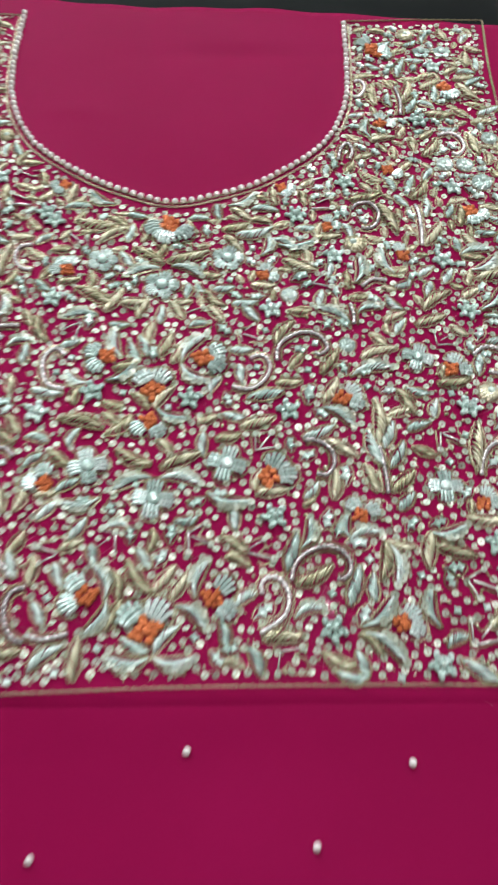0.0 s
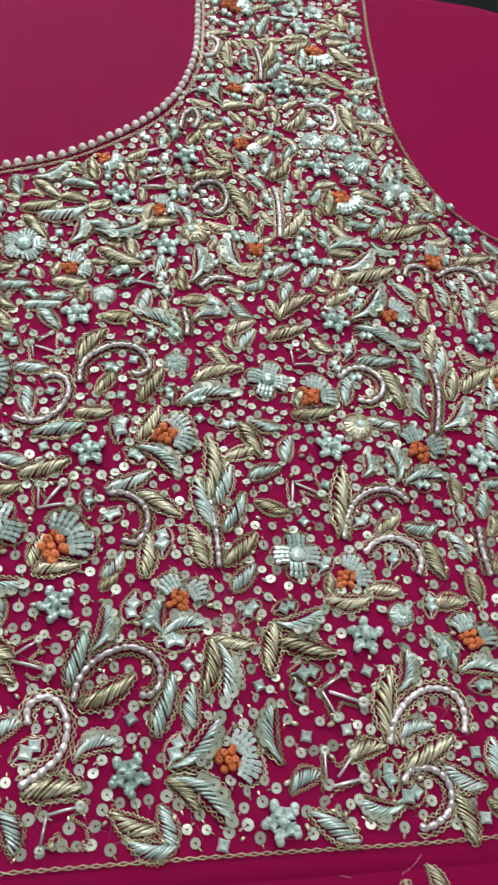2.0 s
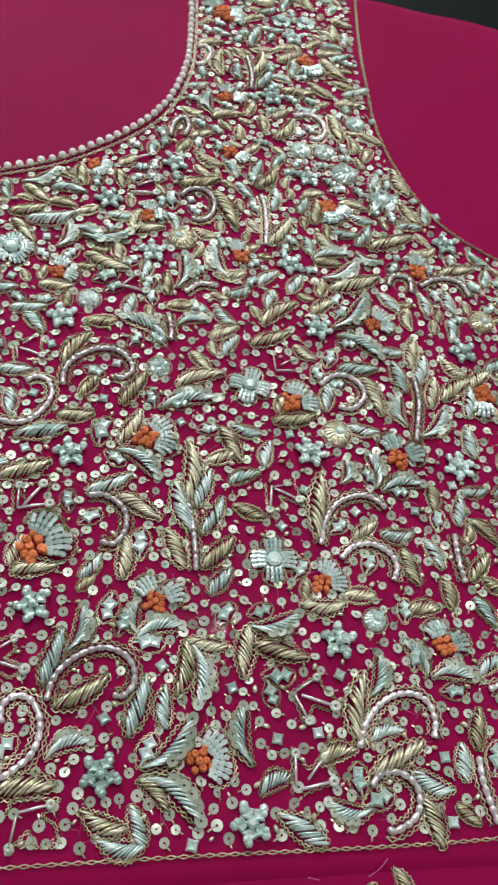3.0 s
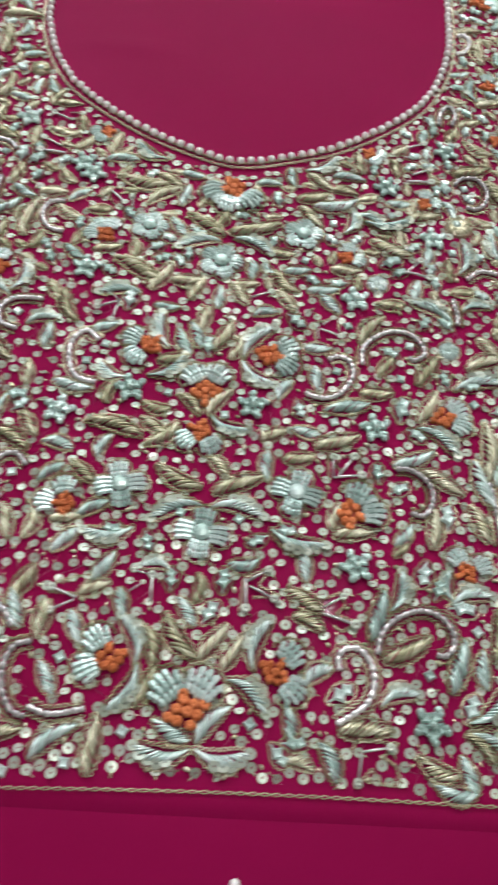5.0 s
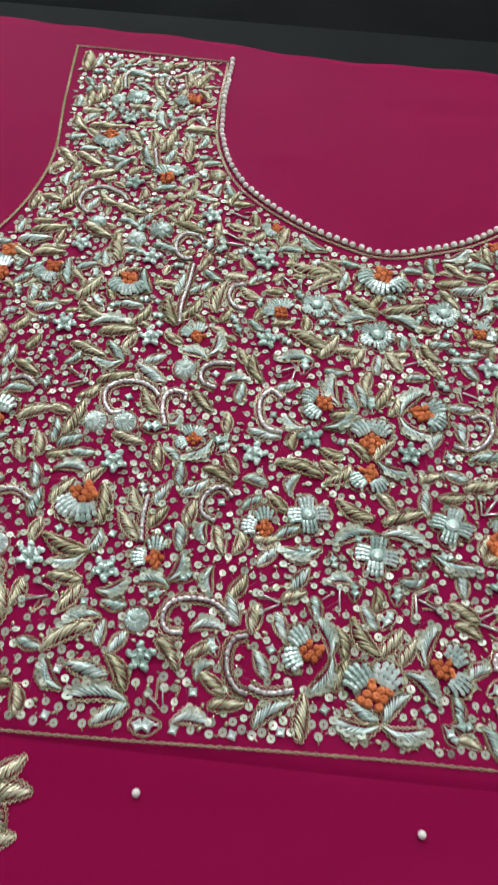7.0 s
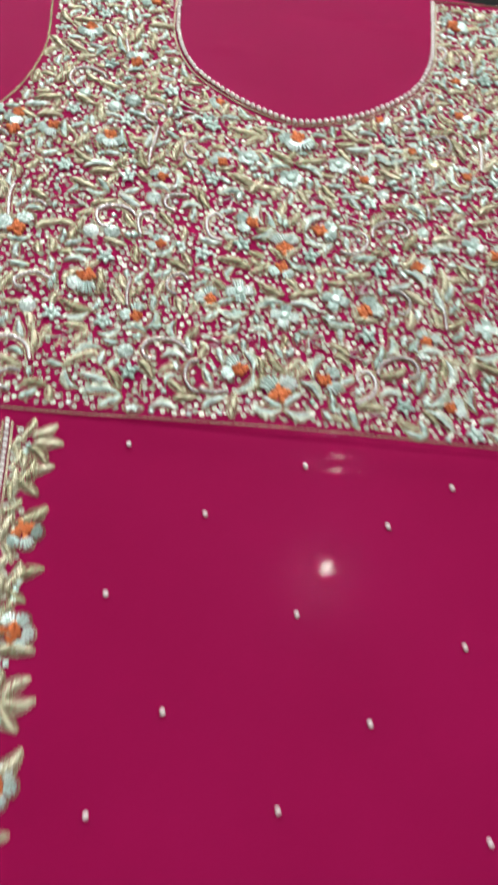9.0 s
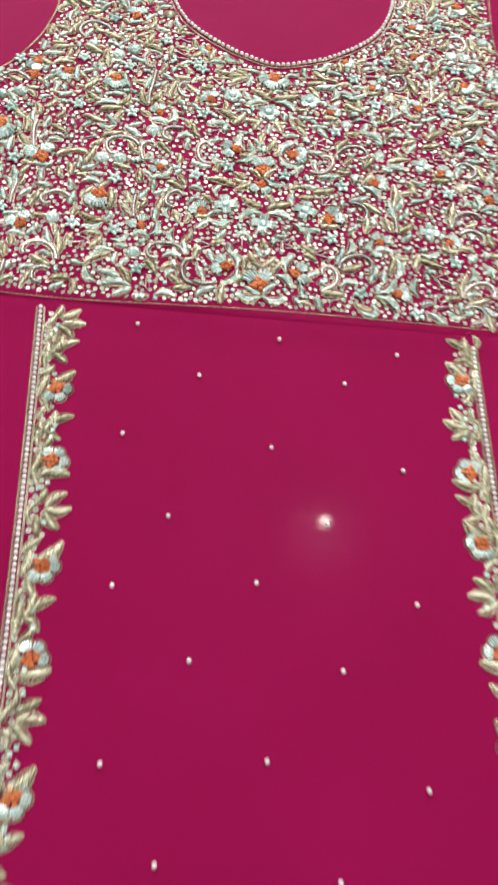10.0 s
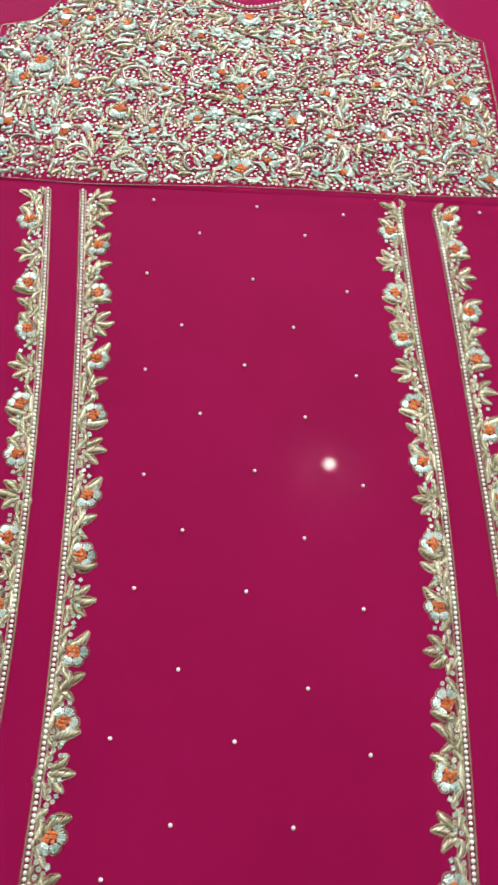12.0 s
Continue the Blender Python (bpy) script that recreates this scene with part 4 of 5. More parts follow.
leaf(.1051, -.0671, 31, .0119, GOLD)
leaf(.1009, -.0745, -73, .0063, GOLD)
round_stone(.0820, -.0835, .0041, SILVER)
leaf(.0959, -.0875, 19, .0175, GOLD)
sequin_leaf(.0916, -.0971, 13, .0191, 1)
bud(.0884, -.0984, 13, .0063)
bud(.0798, -.0965, 110, .0058)
leaf(.0735, -.0929, 60, .0153, GOLD)
scroll((.0300, -.1064), (.0358, -.1080), (.0413, -.1062), (.0453, -.1014), (.0469, -.0960), (.0452, -.0911), (.0412, -.0900), (.0379, -.0920))
leaf(.0445, -.1107, -167, .0162, SILVER)
leaf(.0551, -.1041, 7, .0117, GOLD)
flower(0.0778, -0.1125, .0038, (41, -21, ))
leaf(.0728, -.1083, 62, .0147, GOLD)
sequin_leaf(.0759, -.1206, -36, .0160, 1)
bud(.0643, -.1102, 75, .0120)
bud(.0680, -.1199, -39, .0087)
bead_flower(.0543, -.1184, .0064)
leaf(.0411, -.1245, 21, .0157, GOLD)
four_petals(0.1131, -0.0901, .0075)
leaf(.1057, -.1136, -63, .0143, GOLD)
bud(.0983, -.1082, 13, .0084)
bugle(.0343, -.0799, 99, .0058)
bugle(.0388, -.0797, -21, .0082)
bugle(.0379, -.0746, 39, .0055)
zigzag((.0339, -.0847), (.0322, -.0758), (.0381, -.0736), (.0419, -.0701), (.0419, -.0780), (.0462, -.0823), (.0367, -.0827))
bugle(.0399, -.1343, 91, .0077)
bugle(.0443, -.1335, 54, .0090)
bugle(.0446, -.1373, 9, .0094)
zigzag((.0387, -.1396), (.0379, -.1294), (.0424, -.1356), (.0495, -.1261), (.0485, -.1324), (.0511, -.1376), (.0418, -.1396))
bud(.0550, -.1350, 92, .0083)
scroll((.0604, -.1334), (.0641, -.1329), (.0688, -.1350), (.0720, -.1391), (.0721, -.1447), (.0690, -.1492), (.0645, -.1486))
leaf(.0669, -.1291, 25, .0154, SILVER)
leaf(.0762, -.1368, -31, .0152, GOLD)
bud(.0616, -.1409, 26, .0080)
scroll((.0933, -.1577), (.0931, -.1498), (.0921, -.1396), (.0913, -.1354))
leaf(.0893, -.1364, 107, .0176, SILVER)
leaf(.0921, -.1244, 88, .0222, GOLD)
leaf(.0961, -.1300, 69, .0140, SILVER)
leaf(.0871, -.1505, 113, .0135, GOLD)
leaf(.0990, -.1396, 61, .0143, SILVER)
leaf(.1001, -.1518, 45, .0139, GOLD)
flower(0.0450, -0.1505, .0045, (65, 9, ))
leaf(.0463, -.1569, 9, .0133, GOLD)
leaf(.0405, -.1513, 74, .0099, GOLD)
bud(.0769, -.1492, 92, .0109)
leaf(.0721, -.1535, 87, .0136, GOLD)
leaf(.0625, -.1563, 52, .0096, SILVER)
bead_flower(.1401, -.0633, .0064)
bead_flower(.1952, -.0708, .0064)
bead_flower(.1323, -.1161, .0064)
bead_flower(.1836, -.1202, .0064)
four_petals(0.1170, -0.1541, .0074)
round_stone(.1423, -.1082, .0050, GOLD)
round_stone(.2061, -.0555, .0050, GOLD)
flower(0.1617, -0.0598, .0031, (54, -10, ))
sequin_leaf(.1541, -.0559, 48, .0210, -1)
sequin_leaf(.1555, -.0697, -32, .0176, 1)
bud(.1500, -.0551, 57, .0083)
bud(.1503, -.0696, -2, .0081)
leaf(.1256, -.0567, 38, .0180, GOLD)
leaf(.1217, -.0691, 23, .0158, GOLD)
bugle(.1226, -.0793, 94, .0067)
bugle(.1271, -.0792, 31, .0055)
bugle(.1270, -.0832, 2, .0083)
flower(0.1277, -0.0967, .0035, (72, 2, ))
leaf(.1280, -.1030, 11, .0154, GOLD)
leaf(.1235, -.0968, 73, .0080, GOLD)
scroll((.1382, -.0887), (.1432, -.0846), (.1488, -.0844), (.1533, -.0882), (.1537, -.0935), (.1491, -.0981), (.1437, -.0976))
leaf(.1533, -.0809, 2, .0149, SILVER)
leaf(.1574, -.0926, -73, .0162, GOLD)
bud(.1433, -.0768, 72, .0095)
bud(.1379, -.0841, 115, .0072)
bud(.1438, -.0882, 8, .0057)
scroll((.1701, -.1107), (.1724, -.1019), (.1741, -.0929), (.1736, -.0835))
leaf(.1748, -.0723, 77, .0146, GOLD)
leaf(.1680, -.0837, 102, .0137, SILVER)
leaf(.1772, -.0799, 74, .0130, SILVER)
leaf(.1796, -.0900, 76, .0138, GOLD)
sequin_leaf(.1663, -.0982, 95, .0128, 1)
sequin_leaf(.1789, -.1036, 48, .0155, -1)
leaf(.1891, -.0877, 38, .0161, GOLD)
flower(0.1988, -0.0899, .0039, (-100, ))
leaf(.1930, -.0936, 77, .0137, SILVER)
leaf(.1991, -.0830, 41, .0120, GOLD)
leaf(.1898, -.1103, 93, .0124, SILVER)
flower(0.1627, -0.1176, .0037, (106, 20, ))
sequin_leaf(.1538, -.1222, 97, .0129, -1)
sequin_leaf(.1622, -.1274, 10, .0144, 1)
bud(.1516, -.1246, 120, .0066)
bud(.1607, -.1300, -4, .0073)
sequin_leaf(.1440, -.1229, 76, .0095, -1)
scroll((.1324, -.1491), (.1343, -.1418), (.1387, -.1353), (.1452, -.1320), (.1514, -.1325), (.1554, -.1364))
leaf(.1331, -.1356, 83, .0230, GOLD)
leaf(.1473, -.1439, 37, .0106, GOLD)
leaf(.1580, -.1453, 2, .0113, SILVER)
scroll((.1382, -.1537), (.1427, -.1497), (.1488, -.1487), (.1543, -.1518), (.1560, -.1565), (.1542, -.1609))
leaf(.1605, -.1562, -72, .0123, GOLD)
bud(.1389, -.1429, 40, .0066)
bud(.1475, -.1553, 68, .0065)
bugle(.1176, -.1332, -98, .0088)
bugle(.1229, -.1318, -27, .0085)
bugle(.1207, -.1288, 13, .0053)
zigzag((.1163, -.1277), (.1162, -.1407), (.1195, -.1365), (.1225, -.1365), (.1204, -.1321), (.1285, -.1359), (.1255, -.1266))
square_bead(.1257, -.1091)
square_bead(.1208, -.1531)
square_bead(.1450, -.1375)
square_bead(.1287, -.1299)
square_bead(.1652, -.1369)
square_bead(.1799, -.1273)
square_bead(.1204, -.1428)
scroll((.1771, -.1451), (.1768, -.1536), (.1775, -.1618))
leaf(.1805, -.1369, 77, .0103, SILVER)
leaf(.1821, -.1449, 73, .0073, GOLD)
leaf(.1689, -.1517, 117, .0112, SILVER)
leaf(.1835, -.1562, 51, .0119, GOLD)
bud(.1729, -.1402, 78, .0078)
flower(0.1313, -0.1616, .0031, (64, 3, ))
bud(.1254, -.1573, 57, .0053)
flower(-0.1172, -0.1471, .0049, (-129, -80, ))
leaf(-.1265, -.1463, 58, .0134, GOLD)
leaf(-.1092, -.1505, 97, .0177, GOLD)
leaf(-.1357, -.1526, 85, .0130, SILVER)
scroll((-.0911, -.1651), (-.0925, -.1549), (-.0921, -.1447))
leaf(-.0967, -.1478, 119, .0110, GOLD)
leaf(-.0946, -.1423, 105, .0079, SILVER)
leaf(-.0974, -.1588, 130, .0139, GOLD)
leaf(-.0867, -.1535, 59, .0111, GOLD)
leaf(-.0870, -.1434, 67, .0105, SILVER)
scroll((-.0587, -.1418), (-.0627, -.1378), (-.0672, -.1390), (-.0705, -.1446), (-.0697, -.1502), (-.0641, -.1533))
leaf(-.0745, -.1507, 84, .0115, GOLD)
leaf(-.0742, -.1392, 37, .0132, SILVER)
sequin_leaf(-.0686, -.1578, -89, .0091, -1)
square_bead(-.0630, -.1443)
leaf(-.0617, -.1609, -69, .0123, GOLD)
leaf(-.1085, -.1666, 74, .0103, SILVER)
leaf(-.1199, -.1695, 163, .0190, GOLD)
sequin_leaf(-.1172, -.1756, -160, .0130, 1)
flower(-0.0847, -0.1715, .0036, (94, -178, ))
sequin_leaf(-.0755, -.1743, 69, .0129, -1)
sequin_leaf(-.0838, -.1802, 174, .0123, -1)
bud(-.0723, -.1774, 39, .0063)
bud(-.0822, -.1847, -158, .0081)
bead_flower(-.1317, -.1754, .0064)
bead_flower(-.1024, -.1776, .0064)
bead_flower(-.0832, -.2089, .0064)
bugle(-.1231, -.1868, 152, .0058)
bugle(-.1255, -.1918, -163, .0093)
zigzag((-.1274, -.1851), (-.1197, -.1875), (-.1181, -.1895), (-.1256, -.1975), (-.1235, -.1913), (-.1306, -.1910))
leaf(-.1168, -.1827, 177, .0128, GOLD)
leaf(-.1132, -.1903, -120, .0128, GOLD)
sequin_leaf(-.0981, -.1847, 26, .0120, -1)
round_stone(-.0873, -.1956, .0048, SILVER)
sequin_leaf(-.0636, -.1774, -88, .0112, -1)
scroll((-.0700, -.1988), (-.0758, -.1984), (-.0782, -.1934), (-.0760, -.1878), (-.0694, -.1854), (-.0619, -.1856), (-.0562, -.1887), (-.0529, -.1936))
sequin_leaf(-.0621, -.1952, 12, .0115, 1)
leaf(-.0534, -.1878, 110, .0121, SILVER)
leaf(-.0739, -.2065, -49, .0138, GOLD)
sequin_leaf(-.1076, -.1972, -159, .0145, -1)
leaf(-.1111, -.2041, -145, .0195, GOLD)
leaf(-.0994, -.2017, 87, .0094, SILVER)
leaf(-.1015, -.2153, 170, .0156, SILVER)
leaf(-.0907, -.2147, 126, .0145, GOLD)
sequin_leaf(-.0953, -.2234, -179, .0199, -1)
sequin_leaf(-.1136, -.2186, 131, .0134, 1)
leaf(-.0905, -.2291, -144, .0137, SILVER)
bugle(-.0733, -.2216, 100, .0061)
bugle(-.0765, -.2231, 145, .0056)
zigzag((-.0790, -.2253), (-.0799, -.2207), (-.0755, -.2230), (-.0759, -.2155), (-.0722, -.2189), (-.0680, -.2174), (-.0695, -.2233))
sequin_leaf(-.0633, -.2281, 7, .0126, 1)
bud(-.0779, -.2311, -169, .0115)
sequin_leaf(-.0614, -.2108, 52, .0083, 1)
bud(-.0583, -.2020, 110, .0073)
scroll((-.0465, -.1970), (-.0512, -.1986), (-.0532, -.2039), (-.0523, -.2108), (-.0486, -.2161), (-.0443, -.2175))
leaf(-.0514, -.2216, 11, .0128, GOLD)
square_bead(-.1238, -.1630)
square_bead(-.1028, -.1629)
square_bead(-.0822, -.1580)
square_bead(-.1075, -.1910)
square_bead(-.0633, -.2188)
square_bead(-.0681, -.2318)
square_bead(-.0483, -.2313)
square_bead(-.1112, -.2162)
square_bead(-.1116, -.2318)
flower(-0.0445, -0.1541, .0037, (100, 175, ))
leaf(-.0437, -.1583, 15, .0096, GOLD)
four_petals(-0.0284, -0.1460, .0084)
four_petals(0.0280, -0.1444, .0084)
four_petals(-0.0012, -0.1605, .0087)
leaf(-.0105, -.1421, 155, .0163, GOLD)
leaf(.0093, -.1427, 24, .0179, GOLD)
sequin_leaf(-.0101, -.1529, -159, .0163, -1)
sequin_leaf(.0095, -.1515, -8, .0168, 1)
flower(-0.0043, -0.1242, .0037, (-141, -57, ))
bud(-.0281, -.1605, 169, .0061)
sequin_leaf(-.0298, -.1623, -173, .0153, 1)
bud(-.0174, -.1642, -68, .0070)
sequin_leaf(.0286, -.1608, -13, .0177, -1)
bud(.0161, -.1614, -145, .0065)
bud(.0250, -.1579, 2, .0076)
bugle(-.0400, -.1822, 161, .0080)
bugle(-.0399, -.1859, -151, .0074)
zigzag((-.0448, -.1822), (-.0357, -.1823), (-.0317, -.1759), (-.0384, -.1773), (-.0439, -.1797))
leaf(-.0314, -.1800, 27, .0098, GOLD)
sequin_leaf(-.0141, -.1717, 176, .0092, -1)
leaf(-.0091, -.1758, 96, .0076, SILVER)
bugle(-.0175, -.1745, 169, .0059)
bugle(-.0146, -.1791, 92, .0081)
bugle(-.0192, -.1790, 38, .0049)
leaf(.0125, -.1694, 14, .0101, SILVER)
leaf(.0070, -.1751, 90, .0088, SILVER)
bugle(.0167, -.1731, 32, .0082)
bugle(.0135, -.1787, -87, .0092)
bugle(.0183, -.1781, -25, .0086)
zigzag((.0120, -.1846), (.0127, -.1742), (.0208, -.1696), (.0172, -.1760), (.0239, -.1786), (.0149, -.1797))
leaf(-.0006, -.1780, 87, .0094, GOLD)
leaf(-.0036, -.1853, 124, .0101, SILVER)
leaf(.0034, -.1853, 64, .0087, SILVER)
leaf(-.0054, -.1929, 127, .0158, GOLD)
leaf(.0048, -.1937, 54, .0131, GOLD)
leaf(.0105, -.1965, 63, .0109, GOLD)
flower(-0.0239, -0.2005, .0041, (129, -154, ))
sequin_leaf(-.0185, -.1942, 113, .0147, -1)
leaf(-.0130, -.1957, 110, .0122, GOLD)
sequin_leaf(-.0188, -.2085, -119, .0151, 1)
leaf(-.0130, -.2076, -111, .0121, GOLD)
flower(0.0229, -0.2014, .0041, (49, -39, ))
sequin_leaf(.0158, -.2076, -38, .0144, 1)
sequin_leaf(.0179, -.1932, 72, .0154, 1)
flower(-0.0011, -0.2137, .0051, (135, 62, ))
leaf(-.0051, -.2188, 154, .0117, SILVER)
leaf(.0061, -.2158, 48, .0133, SILVER)
sequin_leaf(-.0070, -.2241, 179, .0154, 1)
sequin_leaf(.0094, -.2242, -1, .0153, -1)
leaf(-.0258, -.2233, 88, .0155, GOLD)
scroll((-.0446, -.2147), (-.0381, -.2164), (-.0288, -.2144))
leaf(-.0364, -.2226, 38, .0148, SILVER)
leaf(.0311, -.1795, 153, .0122, GOLD)
leaf(.0328, -.1860, -25, .0104, GOLD)
square_bead(-.0380, -.2009)
square_bead(-.0083, -.1540)
square_bead(-.0180, -.2196)
square_bead(-.0323, -.2284)
square_bead(.0167, -.2156)
square_bead(.0101, -.1549)
leaf(.0247, -.2233, -47, .0071, SILVER)
leaf(.0311, -.2250, -14, .0080, GOLD)
leaf(.0292, -.2200, 7, .0078, SILVER)
flower(0.0554, 0.0158, .0028, (-5, -60, ))
leaf(.0508, .0095, 100, .0126, GOLD)
bead_flower(.0618, -.0037, .0064)
bead_flower(.0882, .0205, .0064)
bead_flower(.0794, -.0303, .0064)
sequin_leaf(.0356, .0055, 34, .0154, -1)
leaf(.0347, -.0035, -39, .0128, GOLD)
leaf(.0466, .0003, -5, .0134, SILVER)
leaf(.0319, -.0124, 19, .0141, GOLD)
leaf(.0414, -.0159, 17, .0190, SILVER)
leaf(.0311, -.0233, -51, .0136, GOLD)
four_petals(.0280, -.0330, .0086)
flower(0.0448, -0.0433, .0030, (73, -13, ))
leaf(.0450, -.0495, 1, .0118, GOLD)
leaf(.0397, -.0434, 77, .0066, GOLD)
sequin_leaf(.0472, -.0248, 73, .0132, -1)
sequin_leaf(.0549, -.0220, -23, .0124, 1)
sequin_leaf(.0615, -.0238, 8, .0180, -1)
leaf(.0625, -.0370, -22, .0173, GOLD)
square_bead(.0399, -.0260)
square_bead(.0634, -.0190)
square_bead(.0867, -.0364)
square_bead(.0291, -.0461)
bugle(.0706, -.0456, 47, .0092)
bugle(.0718, -.0492, -14, .0105)
bugle(.0753, .0009, 2, .0103)
bugle(.0766, .0067, 27, .0087)
bugle(.0749, .0224, 24, .0087)
zigzag((.0693, .0013), (.0701, .0102), (.0736, .0054), (.0823, .0114), (.0796, .0010), (.0702, .0001))
bud(.0624, -.0443, 23, .0110)
flower(0.0768, -0.0109, .0029, (77, 5, ))
leaf(.0724, -.0135, 77, .0111, GOLD)
leaf(.0766, -.0185, 14, .0146, GOLD)
scroll((.0900, .0007), (.0936, .0048), (.0998, .0054), (.1036, -.0005), (.1024, -.0080), (.0983, -.0120), (.0940, -.0112))
leaf(.0983, .0098, 19, .0171, GOLD)
leaf(.1083, -.0049, -67, .0207, GOLD)
square_bead(.0943, -.0007)
bud(.0869, -.0014, 93, .0111)
round_stone(.0903, -.0221, .0054, GOLD)
leaf(.0845, -.0457, 93, .0106, GOLD)
sequin_leaf(.0911, -.0393, 80, .0168, -1)
scroll((.0912, -.0496), (.0970, -.0450), (.1035, -.0457))
flower(0.1128, -0.0298, .0032, (105, ))
sequin_leaf(.1043, -.0334, 107, .0183, 1)
leaf(.1083, -.0394, -171, .0125, GOLD)
leaf(.1015, .0240, 147, .0127, GOLD)
leaf(.1113, .0197, 116, .0113, SILVER)
flower(0.1118, 0.0302, .0033, (-37, ))
scroll((.1233, -.0230), (.1241, -.0135), (.1242, -.0012), (.1229, .0051))
leaf(.1200, -.0028, 119, .0082, SILVER)
leaf(.1284, .0031, 83, .0130, SILVER)
leaf(.1188, -.0127, 125, .0083, GOLD)
leaf(.1297, -.0153, 58, .0178, GOLD)
leaf(.1265, .0153, 57, .0153, GOLD)
flower(0.1512, 0.0012, .0037, (-28, -84, ))
leaf(.1452, -.0023, 82, .0142, GOLD)
leaf(.1619, .0029, -13, .0122, GOLD)
leaf(.1513, -.0069, 13, .0087, SILVER)
leaf(.1564, .0112, 10, .0088, SILVER)
bead_flower(.1444, .0177, .0064)
round_stone(.1602, .0220, .0059, SILVER)
leaf(.1403, .0010, 68, .0100, SILVER)
sequin_leaf(.1724, .0066, 75, .0181, -1)
four_petals(.1758, .0074, .0073)
leaf(.1705, .0011, -65, .0068, SILVER)
leaf(.1841, .0190, 108, .0167, GOLD)
leaf(.1852, .0008, 119, .0134, GOLD)
leaf(.1924, .0005, 88, .0117, SILVER)
leaf(.1843, -.0073, -175, .0116, SILVER)
leaf(.1750, -.0170, 23, .0211, GOLD)
sequin_leaf(.1640, -.0265, -30, .0105, -1)
leaf(.1640, -.0144, 61, .0131, SILVER)
bead_flower(.1987, -.0161, .0064)
bead_flower(.1324, -.0322, .0064)
flower(0.1838, -0.0320, .0035, (84, ))
leaf(.1405, -.0217, 100, .0095, SILVER)
leaf(.1475, -.0300, -2, .0114, GOLD)
sequin_leaf(.1490, -.0258, 13, .0159, 1)
sequin_leaf(.1529, -.0347, 35, .0173, -1)
leaf(.1572, -.0404, 20, .0216, GOLD)
leaf(.1433, -.0432, 78, .0091, GOLD)
scroll((.1796, -.0432), (.1802, -.0375), (.1775, -.0349), (.1728, -.0357), (.1707, -.0404))
scroll((.1838, -.0396), (.1900, -.0358), (.1966, -.0348), (.2016, -.0373), (.2038, -.0440))
leaf(.2009, -.0301, 15, .0153, GOLD)
leaf(.2069, -.0381, 132, .0088, SILVER)
square_bead(.1765, -.0250)
square_bead(.1762, .0250)
square_bead(.1891, .0086)
square_bead(.1977, .0002)
scroll((.0976, .0875), (.1023, .0897), (.1049, .0976), (.1027, .1019), (.0990, .1013))
leaf(.1053, .1062, 16, .0129, GOLD)
leaf(.1083, .0907, 90, .0180, GOLD)
leaf(.1011, .0821, 100, .0087, SILVER)
scroll((.1229, .0737), (.1238, .0854), (.1222, .0973))
leaf(.1171, .0860, 93, .0118, SILVER)
leaf(.1182, .1005, 121, .0083, GOLD)
leaf(.1296, .0819, 63, .0143, SILVER)
leaf(.1276, .0929, 74, .0182, GOLD)
leaf(.1266, .1154, 72, .0179, SILVER)
flower(0.1109, 0.0662, .0033, (87, 1, ))
sequin_leaf(.1030, .0619, 94, .0151, 1)
leaf(.1110, .0547, 13, .0137, GOLD)
flower(0.1509, 0.0980, .0041, (-88, -60, ))
leaf(.1436, .0922, 84, .0139, SILVER)
leaf(.1431, .1013, 40, .0150, GOLD)
leaf(.1631, .0943, -54, .0171, GOLD)
leaf(.1627, .1067, 9, .0122, GOLD)
leaf(.1679, .1043, 38, .0127, SILVER)
bead_flower(.1322, .0692, .0064)
bead_flower(.1460, .1168, .0064)
leaf(.1452, .0749, 0, .0159, GOLD)
scroll((.1412, .0578), (.1487, .0595), (.1537, .0553), (.1547, .0486), (.1513, .0429), (.1469, .0437))
leaf(.1367, .0478, 59, .0167, GOLD)
leaf(.1481, .0629, 7, .0113, SILVER)
leaf(.1354, .0585, 43, .0094, GOLD)
leaf(.1596, .0513, 101, .0176, GOLD)
leaf(.1664, .0407, 92, .0105, GOLD)
round_stone(.1696, .0565, .0048, SILVER)
leaf(.1637, .1231, 152, .0108, GOLD)
leaf(.1720, .1203, 87, .0116, SILVER)
leaf(.1649, .1126, -179, .0110, SILVER)
leaf(.1665, .1252, 87, .0135, GOLD)
leaf(.1728, .0791, 31, .0148, SILVER)
leaf(.1681, .0697, 8, .0126, GOLD)
round_stone(.1425, .0353, .0050, SILVER)
round_stone(.1531, .0352, .0050, SILVER)
bud(.1476, .0498, -49, .0049)
four_petals(.1414, .1310, .0058)
four_petals(.1535, .1314, .0059)
flower(.1145, .1288, .0035, (-14, ))
leaf(.1745, .0462, 152, .0116, GOLD)
square_bead(.1779, .0590)
flower(-0.1602, -0.0260, .0038, (-139, -95, ))
leaf(-.1527, -.0275, 102, .0162, SILVER)
leaf(-.1693, -.0262, 41, .0100, SILVER)
flower(-0.1220, -0.0291, .0042, (-137, -89, -47, ))
leaf(-.1274, -.0250, 55, .0098, GOLD)
leaf(-.1144, -.0295, 110, .0162, SILVER)
leaf(-.1398, -.0373, 60, .0176, GOLD)
leaf(-.1351, -.0513, -29, .0167, GOLD)
sequin_leaf(-.1262, -.0568, 13, .0172, 1)
leaf(-.1124, -.0516, 61, .0144, GOLD)
leaf(-.1214, -.0618, 13, .0171, GOLD)
bead_flower(-.1462, -.0602, .0064)
bead_flower(-.1055, -.0637, .0064)
square_bead(-.1352, -.0644)
square_bead(-.1479, -.0732)
square_bead(-.1063, -.0415)
square_bead(-.1032, -.0553)
